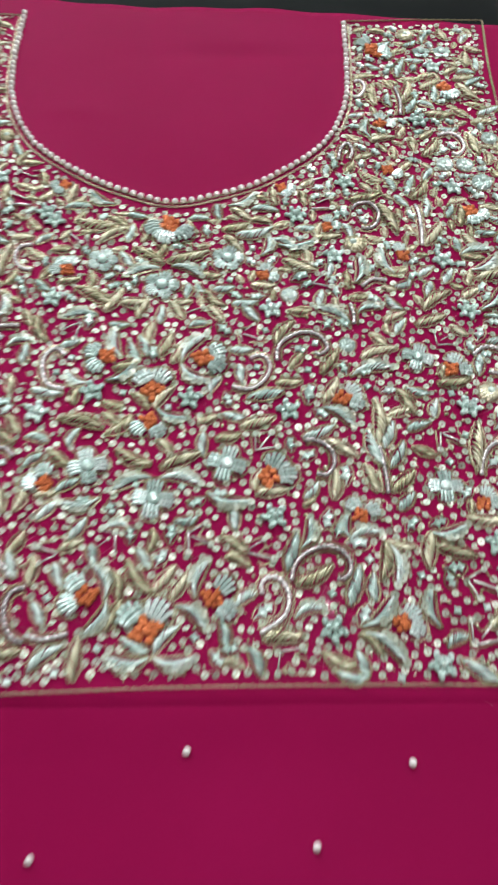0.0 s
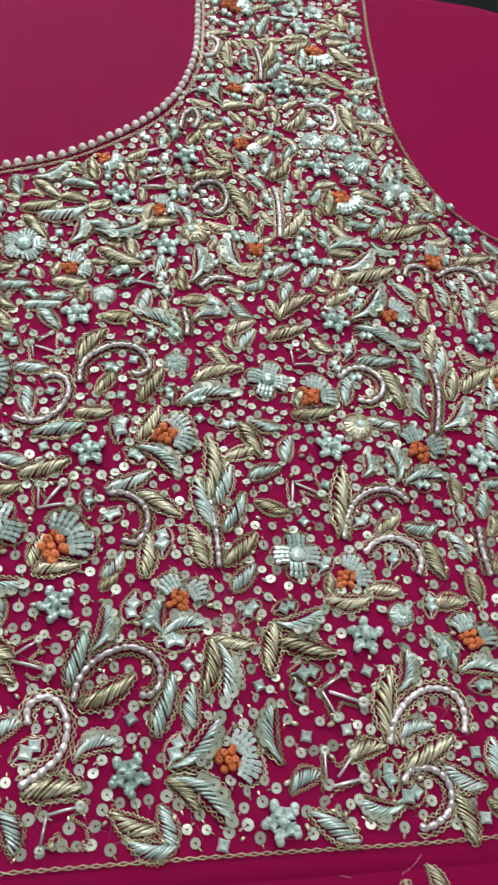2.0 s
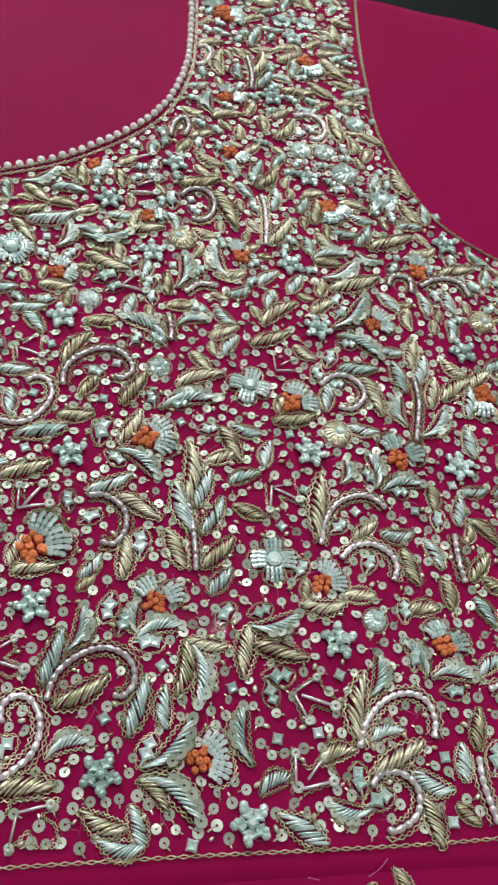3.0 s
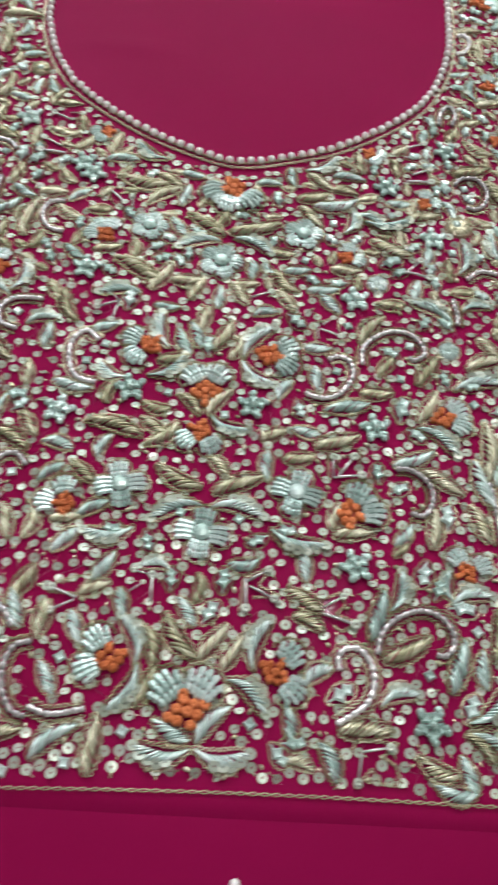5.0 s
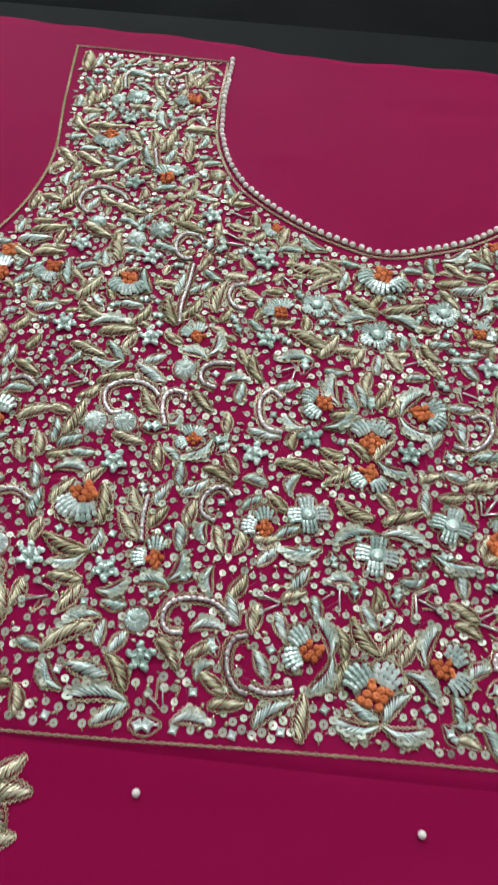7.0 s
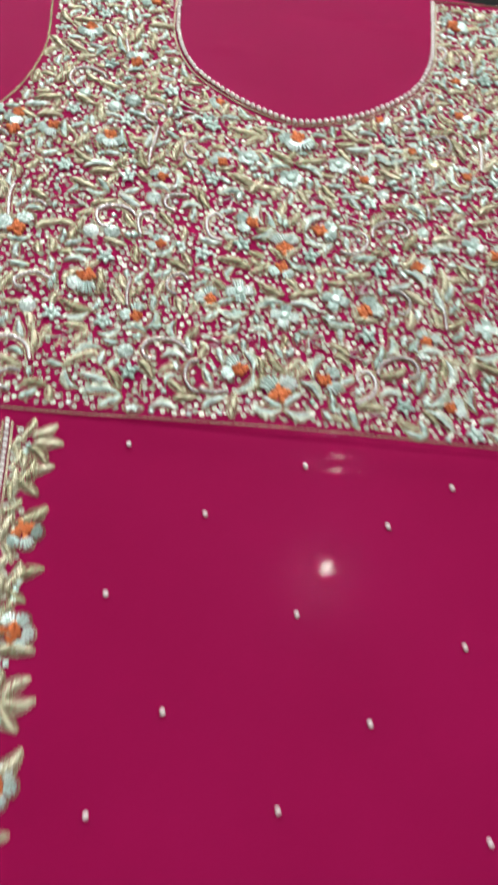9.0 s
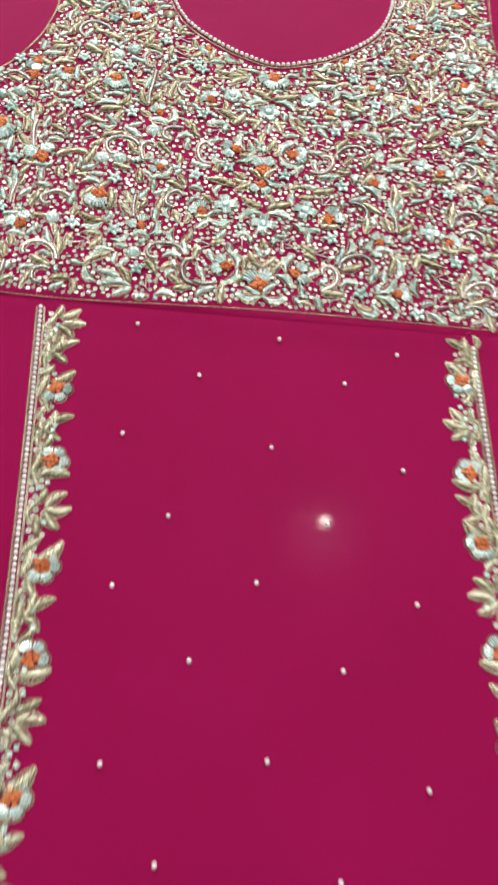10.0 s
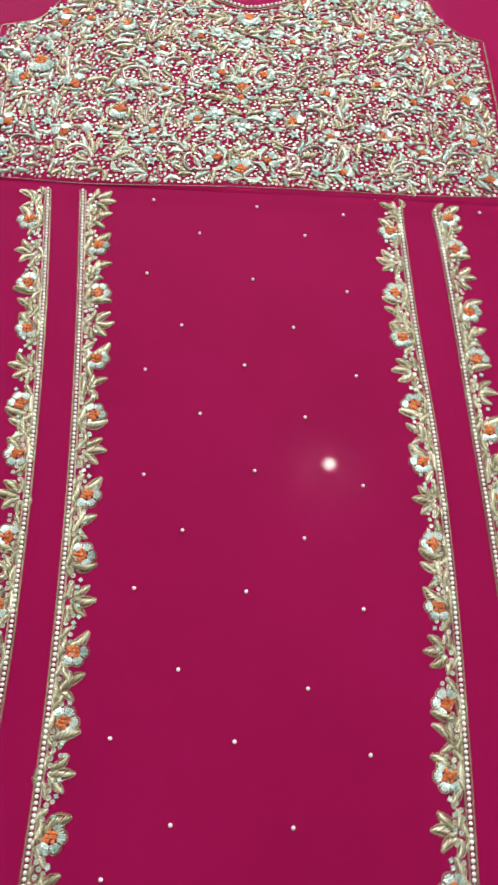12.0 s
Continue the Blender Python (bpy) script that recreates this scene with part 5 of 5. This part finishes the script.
scroll((-.0940, -.0541), (-.0948, -.0417), (-.0935, -.0294), (-.0930, -.0149))
leaf(-.0974, -.0294, 83, .0136, SILVER)
leaf(-.0997, -.0469, 112, .0180, GOLD)
leaf(-.0895, -.0447, 61, .0155, GOLD)
leaf(-.0874, -.0303, 42, .0124, SILVER)
scroll((-.0641, -.0418), (-.0700, -.0401), (-.0734, -.0337), (-.0716, -.0273), (-.0654, -.0256))
leaf(-.0780, -.0350, 81, .0197, GOLD)
leaf(-.0714, -.0210, 8, .0110, GOLD)
leaf(-.0731, -.0463, 73, .0091, GOLD)
flower(-0.0848, -0.0608, .0032, (155, 84, ))
sequin_leaf(-.0753, -.0652, 74, .0136, -1)
sequin_leaf(-.0841, -.0706, 164, .0133, -1)
round_stone(-.0875, -.0798, .0052, SILVER)
round_stone(-.1207, -.1119, .0052, SILVER)
round_stone(-.1082, -.1110, .0052, SILVER)
leaf(-.1320, -.0742, -19, .0175, GOLD)
leaf(-.1199, -.0734, 132, .0131, SILVER)
sequin_leaf(-.1215, -.0801, -176, .0126, 1)
leaf(-.1566, -.0873, -26, .0133, GOLD)
scroll((-.1620, -.0947), (-.1553, -.0931), (-.1493, -.0974))
square_bead(-.1471, -.0808)
bugle(-.1345, -.0878, -37, .0073)
bugle(-.1334, -.0936, 22, .0087)
bugle(-.1299, -.0883, 89, .0074)
zigzag((-.1399, -.0904), (-.1407, -.0845), (-.1335, -.0895), (-.1290, -.0830), (-.1276, -.0917), (-.1375, -.0973))
bud(-.1454, -.0944, 88, .0080)
scroll((-.1093, -.1057), (-.1148, -.1071), (-.1188, -.1020), (-.1192, -.0950), (-.1142, -.0907), (-.1061, -.0896), (-.0996, -.0924), (-.0960, -.0963))
leaf(-.1168, -.0881, 23, .0161, GOLD)
leaf(-.1020, -.0847, 149, .0165, SILVER)
leaf(-.0997, -.1002, 127, .0143, GOLD)
square_bead(-.1091, -.0980)
scroll((-.0911, -.1109), (-.0936, -.1030), (-.0937, -.0960), (-.0901, -.0926), (-.0853, -.0935), (-.0847, -.0976))
leaf(-.0773, -.0966, -46, .0139, GOLD)
bud(-.0955, -.1121, -173, .0124)
sequin_leaf(-.0871, -.1076, 52, .0077, -1)
scroll((-.0724, -.0889), (-.0788, -.0861), (-.0797, -.0796), (-.0749, -.0752), (-.0653, -.0747))
square_bead(-.0735, -.0810)
sequin_leaf(-.0646, -.0832, 19, .0113, 1)
leaf(-.0626, -.0697, 121, .0100, GOLD)
flower(-0.0785, -0.1164, .0029, (119, -153, 58, ))
sequin_leaf(-.0747, -.1213, -136, .0149, 1)
leaf(-.0671, -.1158, 7, .0089, SILVER)
bud(-.0650, -.1194, 50, .0075)
leaf(-.1466, -.1104, 28, .0155, GOLD)
square_bead(-.1505, -.1204)
leaf(-.1414, -.1258, 108, .0118, GOLD)
leaf(-.1362, -.1185, 94, .0119, SILVER)
leaf(-.1293, -.1115, 77, .0173, GOLD)
leaf(-.1289, -.1226, 31, .0114, SILVER)
leaf(-.1324, -.1298, 23, .0093, GOLD)
leaf(-.1052, -.1190, -12, .0139, GOLD)
bead_flower(-.1087, -.1307, .0064)
leaf(-.0918, -.1263, 100, .0133, GOLD)
leaf(-.0656, -.1321, -25, .0140, GOLD)
sequin_leaf(-.1257, -.1356, 4, .0130, 1)
leaf(-.1390, -.1406, 108, .0112, SILVER)
bead_flower(-.0572, -.0090, .0064)
flower(-0.0002, -0.0118, .0050, (-162, -104, -39, ))
leaf(-.0371, -.0118, 172, .0202, GOLD)
leaf(-.0281, -.0182, -142, .0159, GOLD)
leaf(-.0263, -.0094, 150, .0118, GOLD)
leaf(-.0196, -.0171, 80, .0121, SILVER)
bugle(-.0459, -.0211, -45, .0090)
bugle(-.0398, -.0238, 99, .0070)
zigzag((-.0504, -.0182), (-.0472, -.0249), (-.0405, -.0283), (-.0394, -.0167), (-.0464, -.0194))
flower(-0.0478, -0.0411, .0033, (-179, 121, 70, ))
leaf(-.0463, -.0477, 16, .0108, GOLD)
four_petals(-.0317, -.0349, .0080)
four_petals(-.0029, -.0501, .0092)
leaf(-.0099, -.0319, 146, .0179, GOLD)
leaf(.0093, -.0324, 19, .0209, GOLD)
sequin_leaf(-.0121, -.0411, -164, .0163, -1)
sequin_leaf(.0092, -.0403, -24, .0157, 1)
bead_flower(-.0525, -.0583, .0064)
bud(-.0246, -.0502, -157, .0093)
leaf(-.0190, -.0510, -63, .0059, SILVER)
leaf(-.0333, -.0569, 151, .0198, GOLD)
leaf(-.0247, -.0597, 62, .0143, GOLD)
sequin_leaf(-.0386, -.0678, -175, .0151, -1)
bugle(-.0423, -.0747, -152, .0085)
bugle(-.0402, -.0710, 144, .0055)
bugle(-.0393, -.0776, -102, .0086)
bud(-.0347, -.0714, 91, .0106)
leaf(-.0109, -.0637, 71, .0120, GOLD)
leaf(-.0149, -.0604, 7, .0123, GOLD)
leaf(-.0024, -.0672, 87, .0107, SILVER)
leaf(.0048, -.0647, 124, .0119, GOLD)
leaf(.0067, -.0603, 12, .0106, GOLD)
bugle(.0130, -.0648, 24, .0080)
sequin_leaf(.0156, -.0516, 130, .0075, 1)
leaf(.0216, -.0579, -46, .0135, GOLD)
leaf(.0182, -.0151, 97, .0088, SILVER)
leaf(-.0563, -.0764, -66, .0155, GOLD)
scroll((-.0430, -.0909), (-.0480, -.0872), (-.0523, -.0920), (-.0520, -.1004), (-.0485, -.1068), (-.0415, -.1086))
leaf(-.0493, -.1102, -9, .0140, SILVER)
leaf(-.0368, -.1113, 81, .0096, GOLD)
sequin_leaf(-.0374, -.1033, 150, .0111, 1)
flower(-0.0252, -0.0913, .0040, (155, -131, ))
sequin_leaf(-.0215, -.0844, 103, .0158, 1)
leaf(-.0135, -.0884, 115, .0118, SILVER)
leaf(-.0161, -.0958, 20, .0121, GOLD)
sequin_leaf(-.0176, -.1001, 39, .0156, -1)
leaf(-.0092, -.0850, 112, .0117, SILVER)
leaf(.0005, -.0845, 67, .0148, GOLD)
bud(-.0041, -.0894, 91, .0099)
flower(0.0170, -0.0919, .0044, (30, -30, ))
sequin_leaf(.0122, -.0858, 53, .0177, 1)
sequin_leaf(.0128, -.1003, -38, .0150, -1)
leaf(.0055, -.0895, 74, .0106, GOLD)
flower(-0.0040, -0.1088, .0045, (126, 63, ))
leaf(-.0087, -.1139, 137, .0109, GOLD)
leaf(.0007, -.1121, 54, .0132, GOLD)
bead_flower(-.0296, -.1097, .0064)
bead_flower(.0124, -.1129, .0064)
bead_flower(-.0522, -.1204, .0064)
bud(.0264, -.0754, -38, .0102)
leaf(-.0331, -.1250, 168, .0193, GOLD)
leaf(-.0205, -.1234, 150, .0104, GOLD)
leaf(-.0170, -.1270, -138, .0141, GOLD)
sequin_leaf(.0046, -.1215, -19, .0139, -1)
leaf(.0284, -.1128, -68, .0079, SILVER)
leaf(.0199, -.1234, 29, .0100, GOLD)
square_bead(-.0406, -.0920)
square_bead(-.0463, -.0997)
square_bead(.0030, -.1173)
square_bead(-.0167, -.1101)
flower(-0.0552, 0.0158, .0028, (-175, -120, ))
leaf(-.0508, .0095, 80, .0126, GOLD)
bead_flower(-.0618, -.0037, .0064)
bead_flower(-.0882, .0205, .0064)
sequin_leaf(-.0356, .0055, 146, .0154, 1)
leaf(-.0466, .0003, -175, .0134, SILVER)
bugle(-.0753, .0009, 178, .0103)
bugle(-.0766, .0067, 153, .0087)
bugle(-.0749, .0224, 156, .0087)
zigzag((-.0693, .0013), (-.0701, .0102), (-.0736, .0054), (-.0823, .0114), (-.0796, .0010), (-.0702, .0001))
scroll((-.0900, .0007), (-.0936, .0048), (-.0998, .0054), (-.1036, -.0005), (-.1024, -.0080), (-.0983, -.0120), (-.0940, -.0112))
leaf(-.0983, .0098, 161, .0171, GOLD)
square_bead(-.0943, -.0007)
bud(-.0869, -.0014, 87, .0111)

# ---- sequins in the gaps between the motifs ----
ARM = [(0.164, 0.181), (0.09, 0.178), (0.045, 0.1795), (0.002, 0.194), (-0.02, 0.215), (-0.03, 0.236), (-0.10, 0.240), (-0.24, 0.248)]
ARM_LEFT = [(0.164, 0.190), (0.11, 0.185), (0.06, 0.179), (0.028, 0.182), (0.0, 0.191), (-0.03, 0.210), (-0.042, 0.243), (-0.11, 0.247), (-0.24, 0.253)]
NECK_Y = [(0.0, 0.003), (0.02, 0.008), (0.047, 0.020), (0.077, 0.045), (0.090, 0.075), (0.0945, 0.11), (0.0975, 0.17)]


def between(table_rows, v):
    for (a, b), (c, d) in zip(table_rows, table_rows[1:]):
        if min(a, c) <= v <= max(a, c):
            return b + (d - b) * (v - a) / (c - a)
    return 1.0


def on_yoke(x, y, margin):
    side = ARM if x > 0 else ARM_LEFT
    if not HEM - 0.0045 * min(1, max(0, -x / 0.1)) + margin < y < 0.161 - margin or abs(x) > between(side, y) - margin:
        return False
    if y > 0.04:
        return abs(x) > between([(b, a) for a, b in NECK_Y], y) + margin + 0.001
    return abs(x) > 0.0975 + margin or y < between(NECK_Y, abs(x)) - margin - 0.003


pick = np.random.RandomState(11)
g = Geo()
g.tube([(-1.2, 0, 0.6), (-0.4, 0, 0.9), (0.5, 0, 0.9), (1.2, 0, 0.6)], [0.6, 0.9, 0.9, 0.6], 6)
SEED = g.mesh("seed_bead", [ZARI])
spots = np.array(taken)
placed = np.zeros((0, 3))
for radius, tries, kind, near in ((0.0042, 20000, "leaf", 0.0047), (0.0027, 30000, "leaflet", 0.0028), (0.00135, 90000, "sequin", 0.00165), (0.0008, 20000, "seed", 0.0036)):
    fresh = []
    xy = np.column_stack((pick.uniform(-0.252, 0.252, tries), pick.uniform(HEM - 0.005, 0.162, tries)))
    every = np.vstack((spots, placed))
    open_ = np.ones(tries, bool)
    for s in range(0, tries, 2000):
        d = np.hypot(xy[s:s + 2000, None, 0] - every[None, :, 0], xy[s:s + 2000, None, 1] - every[None, :, 1])
        open_[s:s + 2000] = (d > every[None, :, 2] * 0.82 + radius).all(1)
    for x, y in xy[open_]:
        if kind == "leaflet" and (y < -0.06 or pick.rand() < 0.15) or kind == "leaf" and y < -0.06 and pick.rand() < 0.4:
            continue
        if on_yoke(x, y, 0.0075 if kind.startswith("leaf") else 0.003) and all((x - a) ** 2 + (y - b) ** 2 > (near * 2.1) ** 2 for a, b, c in fresh):
            fresh.append((x, y, radius))
    for x, y, r in fresh:
        if kind in ("leaf", "leaflet"):
            leaf(x, y, pick.uniform(0, 360), radius * pick.uniform(2.2, 2.7), GOLD if pick.rand() < 0.5 else SILVER)
        elif kind == "sequin":
            put("sequin", SEQUIN, x, y, pick.uniform(0, 360), pick.uniform(0.0012, 0.0016), 0.0001, (pick.normal(0, 11), pick.normal(0, 11)))
        else:
            put("seed_bead", SEED, x, y, pick.uniform(0, 360), pick.uniform(0.0005, 0.0008))
    placed = np.vstack((placed, np.array(fresh).reshape(-1, 3)))


def joined(name, items, label):
    """The pieces past the first three hundred, as one mesh."""
    vs, fs, ms, mats, at, soft = [], [], [], [], 0, []
    for me, m in items:
        co = np.empty(len(me.vertices) * 3)
        me.vertices.foreach_get("co", co)
        mm = np.array(m)
        vs.append(co.reshape(-1, 3) @ mm[:3, :3].T + mm[:3, 3])
        slots = []
        for s in me.materials:
            if s not in mats:
                mats.append(s)
            slots.append(mats.index(s))
        for p in me.polygons:
            fs.append([i + at for i in p.vertices])
            ms.append(slots[p.material_index])
            soft.append(p.use_smooth)
        at += len(me.vertices)
    me = bpy.data.meshes.new(name)
    me.from_pydata(np.vstack(vs).tolist(), [], fs)
    for s in mats:
        me.materials.append(s)
    me.polygons.foreach_set("material_index", ms)
    me.polygons.foreach_set("use_smooth", soft)
    tagged(child(name, me, dress, None, label), kind="stuff")


for name, items in waiting.items():
    items.sort(key=lambda it: (it[1].translation.x - 0.03) ** 2 + (it[1].translation.y + 0.13) ** 2)
    for me, m in items[:300]:
        child(name, me, dress, m)
    if len(items) > 300:
        joined(name + "_scatter", items[300:], "")

# ---- borders down the skirt ----


def border(line, side, flowers, sprays, label):
    """A pearl line between two cords with flowers and leaf sprays along one side (side 1: towards +x)."""
    band = cord_line("border", [(x + 0.0024, y) for x, y in line], 0.0004, dress, skirt_height, label=label)
    cord_line("border_cord", [(x - 0.0024, y) for x, y in line], 0.0004, band, skirt_height)

    def lay(name, me, x, y, angle, size, z=0.0, wide=1.0):
        child(name, me, band, Matrix.Translation((x, y, skirt_height(x, y) + z)) @ pose(0, 0, 0, 0, 0, angle) @ Matrix.Diagonal((size, size * wide, size, 1)))

    def line_x(y):
        for (a, b), (c, d) in zip(line, line[1:]):
            if d <= y <= b:
                return a + (c - a) * (b - y) / (b - d)
        return line[-1][0]

    for p in spline(line, 0.0035):
        lay("pearl", PEARL_ME, p.x, p.y, rng.uniform(0, 360), 0.00138 * rng.uniform(0.95, 1.05))

    def leaves(x, y, fan):
        for k, (dx, dy, a, length, metal) in enumerate(fan):
            metal = GOLD if k != 1 else metal
            a = a if side > 0 else 180 - a
            lay(metal, LEAVES[metal][rng.choice((0, 1, 2, 3, 4))], x + side * dx * 0.88 - side * 0.001, y + dy * 0.88, a + rng.uniform(-8, 8), length * rng.uniform(0.92, 1.04), 0.0, 1.1)

    for i, (x, y) in enumerate(flowers):
        x -= side * 0.0025
        up = 1 if i % 2 else -1
        a = 62 * up
        ring = [a, a - 62 * up, a + 58 * up]
        z = skirt_height(x, y)
        core = child("flower", KNOTS[i % 4], band, Matrix.Translation((x, y, z)) @ Matrix.Scale(0.0045, 4), "orange thread-knot flower with pale petals")
        for w in ring + [a - 118 * up] if i % 3 else ring:
            w = w if side > 0 else 180 - w
            lay("petal", PETAL, x + 0.0070 * math.cos(radians(w)), y + 0.0070 * math.sin(radians(w)), w, 0.0060)
        leaves(x, y, ((0.0045, -0.0085 * up, -38 * up + 50 * up * (i % 2), 0.0185, GOLD), (-0.0085, -0.001 * up, 82, 0.0165, GOLD), (-0.004, 0.0135 * up, 60 * up, 0.012, SILVER), (-0.008, -0.013 * up, -50 * up, 0.012, GOLD)))
    for i, (x, y) in enumerate(sprays):
        x -= side * 0.0035
        if i % 2:
            fan = ((0.006, 0.0085, 38, 0.0145, SILVER), (0.0085, 0.001, 8, 0.0165, GOLD), (0.005, -0.0065, -38, 0.0145, SILVER), (-0.003, 0.010, 80, 0.012, GOLD), (-0.003, -0.010, -75, 0.012, GOLD), (-0.008, 0.002, 60, 0.011, SILVER), (-0.009, -0.006, -60, 0.010, GOLD))
        else:
            fan = ((0.001, 0.002, 75, 0.0165, SILVER), (0.0085, 0.005, 30, 0.0135, GOLD), (-0.005, -0.003, 100, 0.013, GOLD), (0.004, -0.008, -30, 0.012, SILVER), (-0.007, 0.009, 70, 0.011, GOLD), (-0.006, -0.011, -80, 0.011, SILVER))
        leaves(x, y, fan)
    y = line[0][1] - 0.004
    while y > line[-1][1]:
        x = line_x(y) + side * rng.uniform(0.0045, 0.0085)
        lay("sequin", SEQUIN, x, y, rng.uniform(0, 360), 0.0017)
        if rng.random() < 0.35:
            lay("square_bead", SQUARE, x + side * rng.uniform(0.004, 0.008), y - 0.003, rng.uniform(0, 90), 0.0021)
        if rng.random() < 0.6:
            lay("sequin", SEQUIN, x + side * rng.uniform(0.003, 0.006), y + 0.002, rng.uniform(0, 360), 0.0015)
        y -= rng.uniform(0.0032, 0.0052)


border([(-0.1405, -0.246), (-0.127, -0.379), (-0.117, -0.499), (-0.1115, -0.606), (-0.109, -0.698), (-0.110, -0.783), (-0.114, -0.98)], 1,
       [(-0.118, -0.304), (-0.112, -0.353), (-0.106, -0.416), (-0.103, -0.466), (-0.0995, -0.532), (-0.098, -0.578), (-0.095, -0.645), (-0.096, -0.690), (-0.095, -0.757), (-0.097, -0.810), (-0.098, -0.868), (-0.10, -0.925)],
       [(-0.121, -0.275), (-0.121, -0.257), (-0.116, -0.329), (-0.109, -0.384), (-0.107, -0.441), (-0.103, -0.497), (-0.102, -0.555), (-0.098, -0.611), (-0.097, -0.667), (-0.098, -0.722), (-0.097, -0.785), (-0.098, -0.838), (-0.10, -0.897)],
       "pearl border with flower sprays on pink cloth")
border([(0.1425, -0.248), (0.150, -0.363), (0.161, -0.485), (0.1655, -0.594), (0.166, -0.688), (0.165, -0.772), (0.162, -0.98)], -1,
       [(0.131, -0.273), (0.133, -0.338), (0.137, -0.382), (0.143, -0.444), (0.147, -0.493), (0.1515, -0.558), (0.152, -0.604), (0.153, -0.669), (0.151, -0.714), (0.150, -0.778), (0.148, -0.835), (0.147, -0.89)],
       [(0.134, -0.250), (0.131, -0.306), (0.134, -0.360), (0.140, -0.414), (0.146, -0.469), (0.151, -0.525), (0.152, -0.580), (0.152, -0.636), (0.153, -0.690), (0.151, -0.747), (0.149, -0.807), (0.147, -0.862)],
       "pearl border with flower sprays on pink cloth")
border([(-0.1715, -0.246), (-0.157, -0.381), (-0.148, -0.501), (-0.143, -0.607), (-0.142, -0.690), (-0.145, -0.98)], -1,
       [(-0.186, -0.280), (-0.176, -0.346), (-0.170, -0.391), (-0.165, -0.459), (-0.161, -0.502), (-0.157, -0.567), (-0.156, -0.615), (-0.157, -0.680), (-0.158, -0.740), (-0.159, -0.80), (-0.16, -0.87)],
       [(-0.187, -0.256), (-0.180, -0.315), (-0.172, -0.370), (-0.167, -0.427), (-0.161, -0.480), (-0.158, -0.535), (-0.156, -0.590), (-0.156, -0.648), (-0.158, -0.71), (-0.159, -0.77), (-0.16, -0.835)],
       "outer pearl border with flower sprays on pink cloth")
border([(0.1745, -0.248), (0.180, -0.297), (0.186, -0.372), (0.192, -0.465), (0.199, -0.572), (0.204, -0.70), (0.206, -0.98)], 1,
       [(0.189, -0.255), (0.193, -0.289), (0.200, -0.354), (0.202, -0.399), (0.206, -0.464), (0.212, -0.52), (0.216, -0.58), (0.219, -0.65), (0.22, -0.71), (0.22, -0.78), (0.22, -0.85)],
       [(0.190, -0.271), (0.196, -0.320), (0.201, -0.377), (0.203, -0.431), (0.209, -0.492), (0.214, -0.55), (0.217, -0.615), (0.22, -0.68), (0.22, -0.745), (0.22, -0.815)],
       "outer pearl border with flower sprays on pink cloth")

# ---- single pearls scattered over the skirt ----


def scattered_pearl(x, y):
    """A pearl stitched on the plain cloth."""
    child("scattered_pearl", PEARL_ME, dress, Matrix.Translation((x, y, skirt_height(x, y))) @ Matrix.Scale(0.00145, 4))


for row in (((-0.077, -0.252), (0.015, -0.254), (0.092, -0.258)), ((-0.034, -0.286), (0.058, -0.283)),
            ((-0.076, -0.331), (0.014, -0.332), (0.094, -0.340)), ((-0.043, -0.381), (0.049, -0.378)),
            ((-0.069, -0.424), (0.010, -0.416), (0.100, -0.421)), ((-0.023, -0.461), (0.059, -0.460)),
            ((-0.062, -0.514), (0.021, -0.507), (0.103, -0.515)), ((-0.030, -0.556), (0.059, -0.558)),
            ((-0.061, -0.600), (0.018, -0.599), (0.101, -0.608)), ((-0.026, -0.654), (0.062, -0.663)),
            ((-0.067, -0.699), (0.014, -0.698), (0.103, -0.703)), ((-0.024, -0.748), (0.053, -0.747)),
            ((-0.064, -0.779), (0.016, -0.790), (0.100, -0.795)), ((-0.03, -0.84), (0.06, -0.84)), ((0.215, -0.248),)):
    for x, y in row:
        scattered_pearl(x, y)

# ---- carried threads that show through the cloth between the motifs ----
THREAD = plain_material("pale_pink_thread", (0.30, 0.07, 0.14), (0.42, 0.14, 0.22), 300, 0.6)
g = Geo()
for i in range(1500):
    x, y, w, run = pick.uniform(-0.245, 0.245), pick.uniform(HEM + 0.003, 0.155), pick.uniform(0, math.pi), pick.uniform(0.003, 0.010)
    ends = [(x + k * run * math.cos(w + 0.1 * k), y + k * run * math.sin(w + 0.1 * k)) for k in (-0.5, 0, 0.5)]
    if all(on_yoke(a, b, 0.002) for a, b in ends):
        g.tube([(a, b, yoke_height(a, b) + 0.00005) for a, b in ends], 0.00007, 3)
tagged(child("carried_threads", g.mesh("carried_threads", [THREAD]), dress), kind="stuff")

# ---- loose thread ends by the hem ----
for pts in (((0.120, -0.2385), (0.127, -0.2400), (0.134, -0.2398), (0.139, -0.2375), (0.142, -0.2345)),):
    g = Geo()
    g.tube([p + Vector((0, 0, yoke_height(p.x, p.y) + 0.0003)) for p in spline(pts, 0.001)], 0.00003, 3)
    child("loose_thread", g.mesh("loose_thread", [PEARL]), dress)
